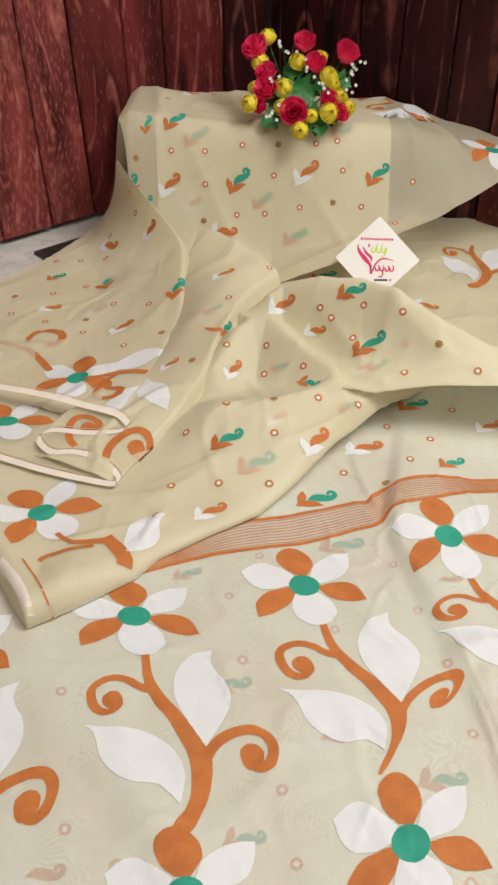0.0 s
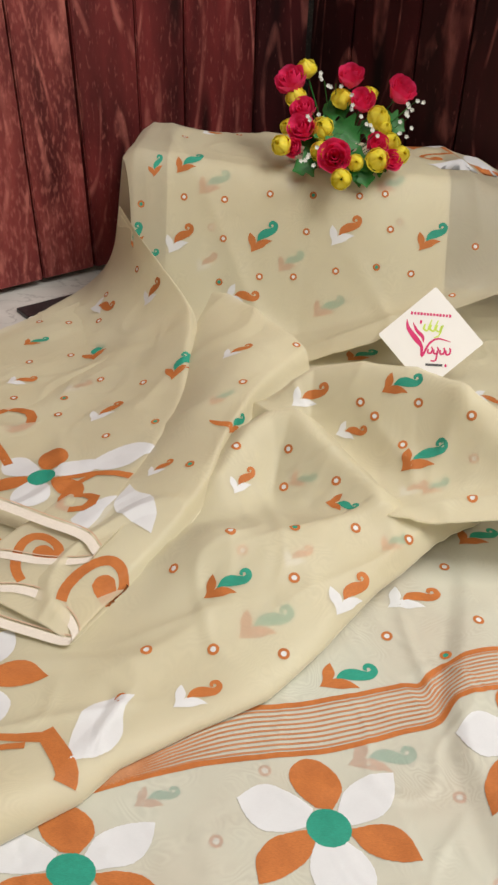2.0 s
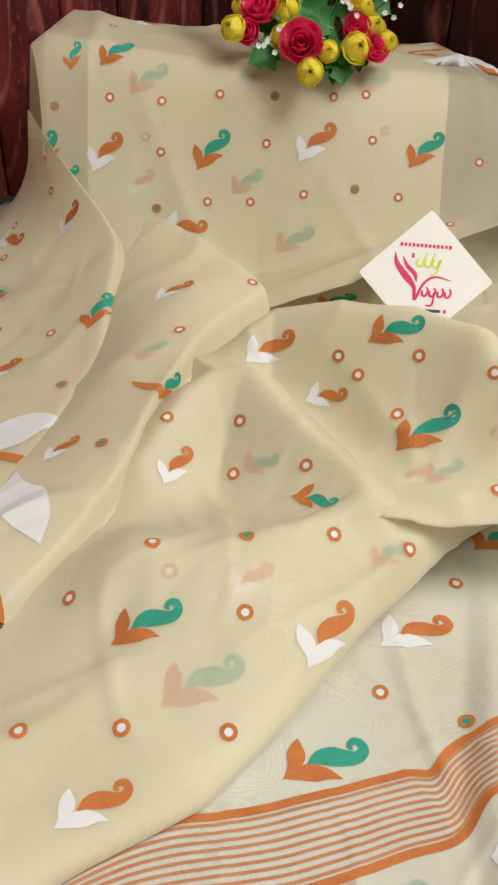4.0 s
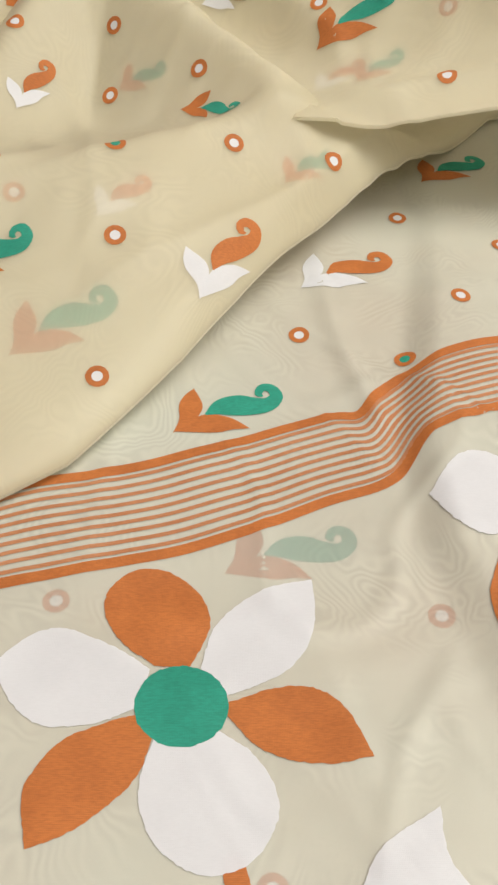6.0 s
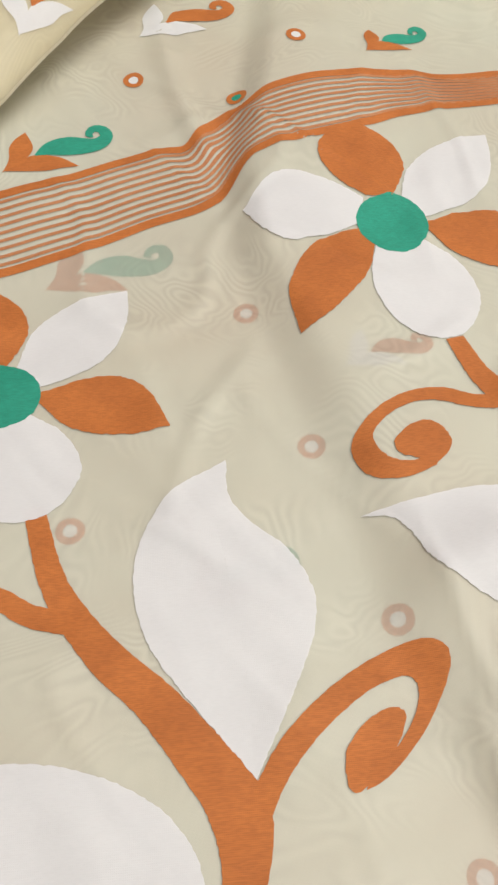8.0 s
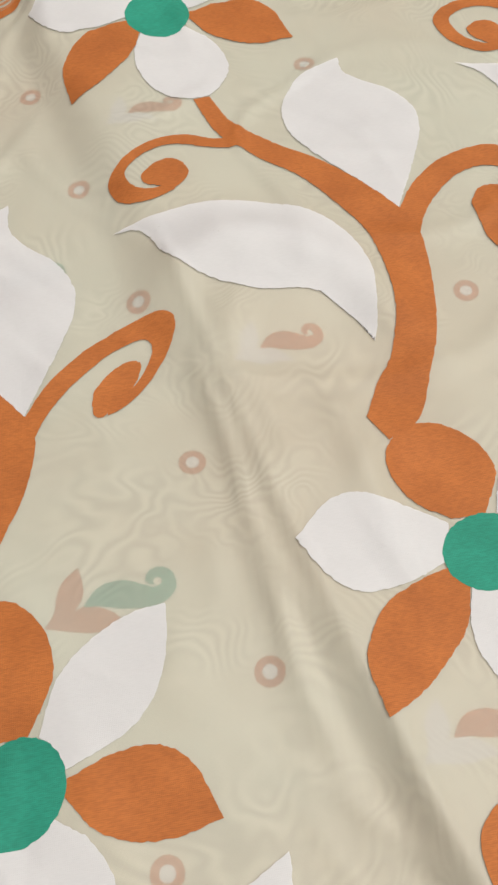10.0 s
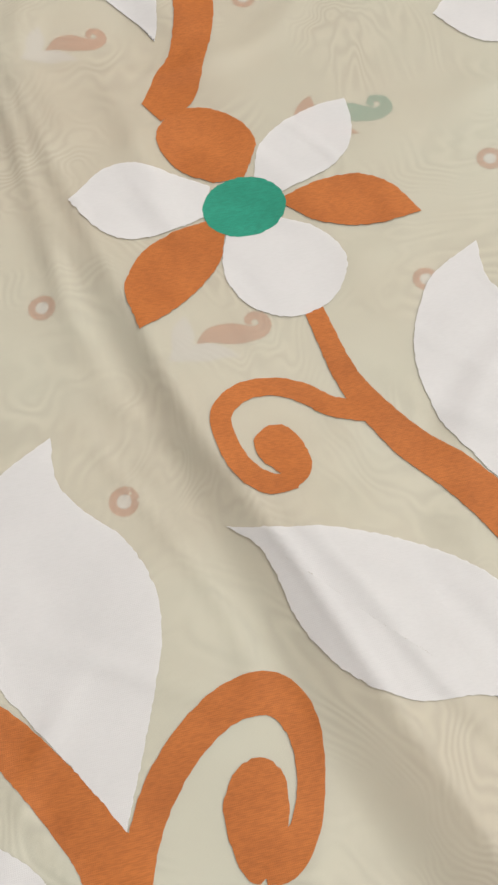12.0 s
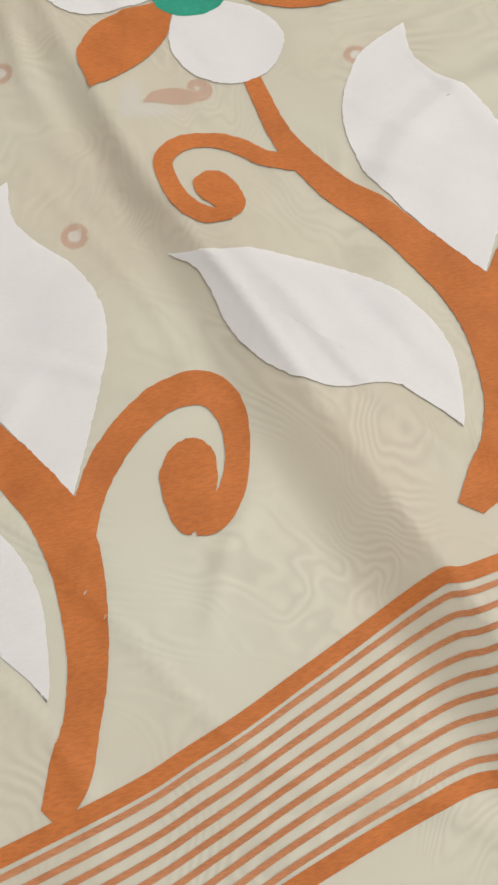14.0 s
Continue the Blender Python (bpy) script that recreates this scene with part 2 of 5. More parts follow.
def box_bm(x0, y0, z0, x1, y1, z1, bevel=0.0):
    bm = bmesh.new()
    bmesh.ops.create_cube(bm, size=1.0)
    for v in bm.verts:
        v.co = ((v.co.x + 0.5) * (x1 - x0) + x0, (v.co.y + 0.5) * (y1 - y0) + y0, (v.co.z + 0.5) * (z1 - z0) + z0)
    if bevel:
        bmesh.ops.bevel(bm, geom=bm.edges[:], offset=bevel, segments=2, affect="EDGES")
    return bm


def smooth_path(pts, step):
    """A Catmull-Rom line through rows of numbers, in even steps."""
    P = np.array(pts, float)
    P = np.vstack([2 * P[0] - P[1], P, 2 * P[-1] - P[-2]])
    out = []
    for a, b, c, d in zip(P[:-3], P[1:-2], P[2:-1], P[3:]):
        n = max(2, int(np.linalg.norm((c - b)[:2]) / step))
        for k in range(n):
            u = k / n
            out.append(0.5 * (2 * b + (c - a) * u + (2 * a - 5 * b + 4 * c - d) * u * u + (3 * b - a - 3 * c + d) * u**3))
    out.append(P[-2])
    return np.array(out)


def ease(u):
    u = np.clip(u, 0, 1)
    return u * u * (3 - 2 * u)


def ridge(X, Y, pts, power=1.6):
    """A fold's height: rows of x, y, height, width along its crest."""
    line = smooth_path(pts, 0.02)
    best = np.zeros_like(X)
    for (x0, y0, h0, w0), (x1, y1, h1, w1) in zip(line[:-1], line[1:]):
        dx, dy = x1 - x0, y1 - y0
        u = np.clip(((X - x0) * dx + (Y - y0) * dy) / (dx * dx + dy * dy + 1e-9), 0, 1)
        d = np.hypot(X - x0 - u * dx, Y - y0 - u * dy)
        best = np.maximum(best, (h0 + u * (h1 - h0)) * np.exp(-((d / (w0 + u * (w1 - w0))) ** power)))
    return best


def ripple(X, Y, scale, seed=0.0):
    return np.array([noise.noise((x * scale, y * scale, seed)) for x, y in zip(X.ravel(), Y.ravel())]).reshape(X.shape)


def grid_sheet(name, X, Y, Z, mat, parent, label=""):
    n, m = X.shape
    verts = np.stack([X, Y, Z], -1).reshape(-1, 3)
    faces = [(i * m + j, i * m + j + 1, (i + 1) * m + j + 1, (i + 1) * m + j) for i in range(n - 1) for j in range(m - 1)]
    return mesh_object(name, verts, faces, mat, parent, label)


def tree_of(ob):
    me = ob.data
    return BVHTree.FromPolygons([v.co for v in me.vertices], [p.vertices[:] for p in me.polygons])


def star_fill(outline, rings=0, spine=None):
    """Rings of points from an outline to its middle, or to the line between two ends: points and faces."""
    O = np.array(outline, float)
    c, n = O.mean(0), len(O)
    if spine:
        a, b = np.array(spine[0]), np.array(spine[1])
        u = np.clip((O - a) @ (b - a) / ((b - a) @ (b - a)), 0.06, 0.94)
        c = a + u[:, None] * (b - a)
        rings = 14
        return list(np.concatenate([c + (O - c) * (1 - r / rings) for r in range(rings + 1)])), [(r * n + k, r * n + (k + 1) % n, (r + 1) * n + (k + 1) % n, (r + 1) * n + k) for r in range(rings) for k in range(n)]
    rings = rings or max(2, int(np.linalg.norm(O - c, axis=1).mean() / 0.0015))
    pts, faces = [], []
    for r in range(rings):
        pts += list(c + (O - c) * (1 - r / rings))
    pts.append(c)
    for r in range(rings - 1):
        faces += [(r * n + k, r * n + (k + 1) % n, (r + 1) * n + (k + 1) % n, (r + 1) * n + k) for k in range(n)]
    r = rings - 1
    faces += [(r * n + k, r * n + (k + 1) % n, rings * n) for k in range(n)]
    return pts, faces


def closed_curve(pts, step, sharp=()):
    """A closed smooth outline through points; those numbered in sharp stay corners."""
    P, n, out = [np.array(p, float) for p in pts], len(pts), []
    for k in range(n):
        b, c = P[k], P[(k + 1) % n]
        a = 2 * b - c if k in sharp else P[k - 1]
        d = 2 * c - b if (k + 1) % n in sharp else P[(k + 2) % n]
        m = max(3, int(np.linalg.norm(c - b) / step))
        for i in range(m):
            u = i / m
            out.append(0.5 * (2 * b + (c - a) * u + (2 * a - 5 * b + 4 * c - d) * u * u + (3 * b - a - 3 * c + d) * u**3))
    return out


def strip_fill(rows, step, rough=0.0):
    """A band along a line: rows of x, y, half width, its edge uneven by rough."""
    L = smooth_path(rows, step)
    L[:, 2] += rough * np.array([noise.noise((k * 1.7, 0.3, 5.0)) for k in range(len(L))]) * 2
    T = np.gradient(L[:, :2], axis=0)
    T /= np.linalg.norm(T, axis=1)[:, None] + 1e-9
    N = np.stack([-T[:, 1], T[:, 0]], 1)
    pts, faces = [], []
    for (x, y, w), nn in zip(L, N):
        pts += [np.array((x, y)) + nn * w * u for u in np.linspace(1, -1, 9)]
    for k in range(len(L) - 1):
        a, b = 9 * k, 9 * k + 9
        faces += [(a + j, a + j + 1, b + j + 1, b + j) for j in range(8)]
    return pts, faces


def lay(name, shapes, place, tree, parent, lift=0.0005, label="", flat=False):
    """Print shapes (points, faces, material) on a cloth. place: x, y, z, angle in degrees, size, mirrored."""
    x, y, z, angle, size, flip = place
    hit, normal, _, _ = tree.find_nearest((x, y, z))
    if normal.z < 0:
        normal = -normal
    if flat:
        normal = Vector((0, 0, 1))
    tx = Vector((1, 0, 0)) - normal * normal.x
    tx.normalize()
    ty = normal.cross(tx)
    ca, sa, count = math.cos(radians(angle)), math.sin(radians(angle)), 0
    verts, faces, slots, mats, lost = [], [], [], [], set()
    for pts, fcs, mat in shapes:
        if mat not in mats:
            mats.append(mat)
        base = len(verts)
        extra = 0.00002 * mats.index(mat) + 0.00001 * count
        count += 1
        for p in pts:
            a, b = p[0] * size, p[1] * size * flip
            q = hit + tx * (a * ca - b * sa) + ty * (a * sa + b * ca)
            h, n, _, _ = tree.ray_cast(q + normal * 0.05, -normal, 0.10)
            if h is None:
                lost.add(len(verts))
                h, n, _, _ = tree.find_nearest(q)
            if n.dot(normal) < 0:
                n = -n
            verts.append(h + n * (lift + extra))
        kept = [f for f in (tuple(base + i for i in f) for f in fcs) if not (lost.intersection(f) if parent.name == "pleat_top" else lost.issuperset(f))]
        faces += kept
        slots += [mats.index(mat)] * len(kept)
    return mesh_object(name, verts, faces, mats, parent, label, slots)


# ---- printed shapes, in metres about the flower's middle ----
def curve_shape(pts, sharp, mat, step=0.0013, spine=None):
    """A filled outline whose edge steps a little from thread to thread."""
    line, rnd = closed_curve(pts, step, sharp), random.Random(len(pts))
    p, f = star_fill([q + np.array((rnd.uniform(-1, 1), rnd.uniform(-1, 1))) * 0.00022 for q in line], 0, spine)
    return p, f, mat


FLOWER = [
    curve_shape([(0.002, 0.0115), (0.0066, 0.0196), (0.0101, 0.0285), (0.0063, 0.0400), (-0.0049, 0.0492), (-0.0175, 0.0500), (-0.0262, 0.0425), (-0.0277, 0.0332), (-0.0216, 0.0214), (-0.0096, 0.0123)], (0, 9), ORANGE),
    curve_shape([(0.0062, 0.0117), (0.0112, 0.0260), (0.0228, 0.0362), (0.0370, 0.0418), (0.0499, 0.0432), (0.0498, 0.0300), (0.0455, 0.0175), (0.0368, 0.0092), (0.0248, 0.0045), (0.0150, 0.0016)], (0, 4, 9), WHITE),
    curve_shape([(0.0150, -0.0010), (0.0308, 0.0033), (0.0458, 0.0028), (0.0567, -0.0050), (0.0641, -0.0210), (0.0494, -0.0225), (0.0352, -0.0203), (0.0241, -0.0146), (0.0150, -0.0050)], (0, 4, 8), ORANGE),
    curve_shape([(0.0120, -0.0100), (0.0233, -0.0175), (0.0298, -0.0282), (0.0303, -0.0373), (0.0247, -0.0469), (0.0172, -0.0523), (0.0050, -0.0535), (-0.0063, -0.0466), (-0.0120, -0.0365), (-0.0131, -0.0263), (-0.0090, -0.0120)], (0, 10), WHITE),
    curve_shape([(-0.0095, -0.0120), (-0.0136, -0.0237), (-0.0210, -0.0320), (-0.0333, -0.0413), (-0.0448, -0.0464), (-0.0474, -0.0339), (-0.0466, -0.0253), (-0.0383, -0.0133), (-0.0240, -0.0068), (-0.0130, -0.0040)], (0, 4, 9), ORANGE),
    curve_shape([(-0.0145, -0.0020), (-0.0258, -0.0065), (-0.0363, -0.0082), (-0.0461, -0.0073), (-0.0549, 0.0000), (-0.0626, 0.0137), (-0.0515, 0.0244), (-0.0408, 0.0266), (-0.0287, 0.0216), (-0.0194, 0.0166), (-0.0110, 0.0107)], (0, 5, 10), WHITE),
    curve_shape([(0.0158 * math.cos(a), -0.0015 + 0.0140 * math.sin(a)) for a in np.arange(0, 6.2, 0.7)], (), GREEN),
]
VINE = [
    (*strip_fill([(0.0138, -0.0500, 0.0036), (0.0173, -0.0737, 0.0041), (0.0225, -0.0884, 0.0050), (0.0322, -0.1048, 0.0058), (0.0444, -0.1198, 0.0064), (0.0554, -0.1371, 0.0074), (0.0650, -0.1530, 0.0084), (0.0705, -0.1680, 0.0090), (0.0718, -0.1856, 0.0081), (0.0708, -0.2010, 0.0074), (0.0667, -0.2147, 0.0070), (0.0612, -0.2255, 0.0080), (0.0535, -0.2345, 0.0045)], 0.0015, 0.0002), ORANGE),
    (*strip_fill([(0.0250, -0.0930, 0.0040), (0.0113, -0.0886, 0.0037), (0.0023, -0.0822, 0.0034), (-0.0083, -0.0785, 0.0033), (-0.0200, -0.0800, 0.0034), (-0.0287, -0.0872, 0.0037), (-0.0277, -0.0980, 0.0038), (-0.0228, -0.1072, 0.0037), (-0.0152, -0.1126, 0.0034), (-0.0070, -0.1125, 0.0030)], 0.0015, 0.0002), ORANGE),
    curve_shape([(-0.0187, -0.0975), (-0.0136, -0.0928), (-0.0066, -0.0930), (-0.0018, -0.0996), (-0.0008, -0.1089), (-0.0072, -0.1155), (-0.0120, -0.1095), (-0.0172, -0.1043)], (5,), ORANGE),
    (*strip_fill([(0.0745, -0.1640, 0.0045), (0.0783, -0.1542, 0.0048), (0.0853, -0.1437, 0.0052), (0.0963, -0.1339, 0.0053), (0.1096, -0.1275, 0.0054), (0.1223, -0.1280, 0.0056), (0.1298, -0.1366, 0.0053), (0.1311, -0.1492, 0.0046), (0.1278, -0.1612, 0.0048), (0.1208, -0.1675, 0.0050), (0.1135, -0.1690, 0.0030)], 0.0015, 0.0002), ORANGE),
    curve_shape([(0.1027, -0.1531), (0.1079, -0.1446), (0.1160, -0.1428), (0.1223, -0.1478), (0.1230, -0.1569), (0.1195, -0.1653), (0.1118, -0.1712), (0.1057, -0.1663)], (), ORANGE),
    curve_shape([(0.0735, -0.1515), (0.0639, -0.1367), (0.0530, -0.1193), (0.0445, -0.1020), (0.0420, -0.0840), (0.0450, -0.0680), (0.0545, -0.0510), (0.0640, -0.0430), (0.0775, -0.0365), (0.0755, -0.0504), (0.0795, -0.0617), (0.0885, -0.0738), (0.0938, -0.0899), (0.0932, -0.1051), (0.0885, -0.1183), (0.0818, -0.1340)], (0, 8), WHITE, 0.0013, ((0.0735, -0.150), (0.0690, -0.048))),
    curve_shape([(0.0557, -0.2066), (0.0450, -0.1920), (0.0348, -0.1866), (0.0182, -0.1835), (0.0053, -0.1757), (-0.0050, -0.1652), (-0.0131, -0.1526), (-0.0175, -0.1393), (-0.0228, -0.1290), (-0.0320, -0.1211), (-0.0145, -0.1264), (0.0045, -0.1299), (0.0229, -0.1364), (0.0397, -0.1478), (0.0513, -0.1617), (0.0574, -0.1784), (0.0575, -0.1972)], (0, 9), WHITE, 0.0013, ((0.0550, -0.2040), (-0.0250, -0.1245))),
]


def paisley(head, tail):
    """A curled bud over two pointed leaves, one long from end to end."""
    def leaf(pts, tip):
        p, f = star_fill(closed_curve([(x, y * 1.35) for x, y in pts], 0.06, (0, tip)), 3)
        return p, f, tail
    return [
        leaf([(0.00, -0.01), (0.06, 0.10), (0.06, 0.22), (0.11, 0.31), (0.20, 0.38), (0.25, 0.29), (0.27, 0.20), (0.20, 0.10)], 4),
        leaf([(0.02, 0.00), (0.16, 0.09), (0.30, 0.145), (0.43, 0.135), (0.55, 0.10), (0.68, 0.02), (0.52, 0.015), (0.38, -0.015), (0.20, -0.01)], 5),
        (*strip_fill([(0.29, 0.19, 0.008), (0.43, 0.275, 0.090), (0.58, 0.295, 0.118), (0.73, 0.28, 0.100), (0.86, 0.29, 0.078), (0.945, 0.375, 0.062), (0.905, 0.475, 0.052), (0.815, 0.480, 0.042), (0.785, 0.415, 0.036), (0.825, 0.385, 0.006)], 0.03), head),
    ]


def disc(r, mat, n=12):
    p, f = star_fill([(r * math.cos(6.2832 * k / n), r * math.sin(6.2832 * k / n)) for k in range(n)], 1)
    return p, f, mat


def ring(inner):
    r0, r1, n = 0.30, 0.62, 14
    pts = [np.array((q * math.cos(6.2832 * k / n), q * math.sin(6.2832 * k / n))) for q in (r1, r0) for k in range(n)]
    return [(pts, [(k, (k + 1) % n, n + (k + 1) % n, n + k) for k in range(n)], ORANGE), disc(r0, inner)]


LEAF_PRINT = [curve_shape([(0.0, -0.055), (-0.021, -0.021), (-0.030, 0.009), (-0.022, 0.032), (0.003, 0.054), (0.007, 0.029), (0.022, 0.005), (0.020, -0.025)], (0, 4), WHITE)]
CURL_PRINT = [(np.array(p) - (0.11, -0.15), f, mat) for p, f, mat in VINE[3:5]]


def pulled(shapes, rows):
    """Shapes as the cloth is drawn by its folds: rows of x, y for 1, u, v, uu, uv, vv and so on, u and v in tenths of a metre."""
    K, out = np.array(rows), []
    for pts, faces, mat in shapes:
        u, v = np.array(pts).T * 10
        terms = np.stack([np.ones_like(u), u, v, u * u, u * v, v * v, u**3, u * u * v, u * v * v, v**3], 1)[:, :len(K)]
        out.append((list(terms @ K), faces, mat))
    return out


MOTIF = {"l": LEAF_PRINT, "c": CURL_PRINT, "g": paisley(GREEN, ORANGE), "w": paisley(ORANGE, WHITE), "r": ring(WHITE), "n": ring(GREEN), "f": FLOWER, "v": VINE}
MOTIF_NAME = {"l": "leaf_print", "c": "curl_print", "g": "paisley_print", "w": "paisley_print", "r": "ring_print", "n": "ring_print", "f": "flower_print", "v": "vine_print"}

# ---- setting ----
CORNER, LEFT_WAY, RIGHT_WAY = Vector((0.085, 1.985, 0)), Vector((-0.727, -0.687, 0)), Vector((0.755, -0.656, 0))


def plank_wall(name, way, widths, plank_tones, lean):
    """Upright boards side by side, from the corner outwards."""
    root = thing(name, "maroon-stained wooden plank wall with knots and worn grain", "wall", kind="structure")
    back = Vector((0, 0, 1)).cross(way)
    if back.y < 0:
        back = -back
    s, rnd = 0.004, random.Random(len(name))
    for w, plank_tone in zip(widths, plank_tones):
        a, b = s + 0.0019, s + w - 0.0019
        bm = bmesh.new()
        lift = rnd.uniform(0, 0.003)
        bmesh.ops.create_cube(bm, size=1.0)
        for v in bm.verts:
            v.co = ((v.co.x + 0.5) * (b - a), (v.co.y + 0.5) * 0.018, (v.co.z + 0.5) * 2.3)
        bmesh.ops.bevel(bm, geom=[e for e in bm.edges if abs((e.verts[0].co - e.verts[1].co).z) > 1], offset=0.002, segments=2, affect="EDGES")
        # the boards stand a little askew away from the corner
        for v in bm.verts:
            v.co.x += lean * min(max((a + v.co.x - 0.22) / 0.27, 0.0), 1.0) * (min(v.co.z, 0.8) - 0.28)
        ob = part("plank", bm, plank_tone, root)
        m = Matrix((way.to_4d(), back.to_4d(), (0, 0, 1, 0), (0, 0, 0, 1))).transposed()
        m.translation = CORNER + way * a - back * lift
        for k in range(3):
            m[3][k] = 0
        m[3][3] = 1
        ob.matrix_world = m
        s += w
    backing = box_bm(0, 0, 0, s, 0.03, 2.3)
    ob = part("backing_board", backing, GRANITE, root)
    m = Matrix((way.to_4d(), back.to_4d(), (0, 0, 1, 0), (0, 0, 0, 1))).transposed()
    m.translation = CORNER + back * 0.019
    for k in range(3):
        m[3][k] = 0
    m[3][3] = 1
    ob.matrix_world = m
    return root


# boards by the corner and on the right wall carry painted shade
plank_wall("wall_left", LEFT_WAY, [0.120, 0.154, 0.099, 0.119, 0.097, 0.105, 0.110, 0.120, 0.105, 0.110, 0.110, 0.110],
           [SHADED_PLANK, PLANK, PLANK, PLANK] + [WORN_PLANK] * 8, 0.115)
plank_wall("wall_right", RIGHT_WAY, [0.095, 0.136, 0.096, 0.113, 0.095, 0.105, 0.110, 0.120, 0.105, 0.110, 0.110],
           [SHADED_PLANK] * 5 + [PLANK] * 6, 0.0)

post = part("corner_post", box_bm(0.045, 1.996, 0, 0.125, 2.06, 2.3), GRANITE, bpy.data.objects["wall_left"])

floor = thing("floor", "white veined marble floor with a black granite band", "floor", kind="structure")
part("floor_slab", box_bm(-2.4, -2.4, -0.06, 2.6, 2.6, -0.012), MARBLE, floor)


def floor_strip(name, off0, off1, length, mat, cuts):
    """Stone pieces laid along the left wall between two distances from it."""
    step = length / cuts
    side = Vector((0.687, -0.727, 0))
    for k in range(cuts):
        ob = part(name, box_bm(k * step + 0.001, 0.001, -0.02, (k + 1) * step - 0.001, off1 - off0 - 0.001, -0.006, 0.0006), mat, floor)
        m = Matrix((LEFT_WAY.to_4d(), side.to_4d(), (0, 0, 1, 0), (0, 0, 0, 1))).transposed()
        m.translation = CORNER + LEFT_WAY * (0.02 + k * step) + side * off0
        for q in range(3):
            m[3][q] = 0
        m[3][3] = 1
        ob.matrix_world = m


floor_strip("marble_tile", 0.0, 0.068, 1.25, MARBLE, 3)
floor_strip("granite_tile", 0.068, 0.108, 1.25, GRANITE, 2)
floor_strip("marble_slab", 0.108, 0.40, 1.25, MARBLE, 2)

room = thing("wall_room", "plain pale plaster walls that close the room", "wall", kind="structure")
part("plaster_wall", box_bm(-2.5, -2.5, -0.06, -2.4, 2.6, 2.7), PLASTER, room)
part("plaster_wall", box_bm(2.6, -2.5, -0.06, 2.7, 2.6, 2.7), PLASTER, room)
part("plaster_wall", box_bm(-2.4, -2.5, -0.06, 2.6, -2.4, 2.7), PLASTER, room)
part("plaster_wall", box_bm(-2.4, 2.5, -0.06, 2.6, 2.6, 2.7), PLASTER, room)
ceil = mesh_object("ceiling", [(-2.5, -2.5, 2.7), (2.7, -2.5, 2.7), (2.7, 2.7, 2.7), (-2.5, 2.7, 2.7)], [(0, 1, 2, 3)], PLASTER)
tagged(ceil, "plain pale plaster ceiling", "ceiling", kind="structure")

# ---- the saree ----
saree = thing("saree", "cream sheer saree with orange, green and white printed flowers", "saree")


# front sheet, lying flat
def wrinkle(X, Y, angle, across, along, seed):
    """Fine creases drawn out in one direction."""
    c, q = math.cos(radians(angle)), math.sin(radians(angle))
    U, V = (X * c + Y * q) * along, (-X * q + Y * c) * across
    return np.array([noise.noise((u, v, seed)) for u, v in zip(U.ravel(), V.ravel())]).reshape(X.shape)


def crumple(X, Y, scale, seed, sharp=0.10):
    """Creased cloth: crisp crests where a soft noise crosses its middle, some stronger than others."""
    a = 1 - np.abs(ripple(X, Y, scale, seed)) / sharp
    return np.maximum(a, 0) * (0.5 + ripple(X, Y, scale * 0.45, seed + 9))


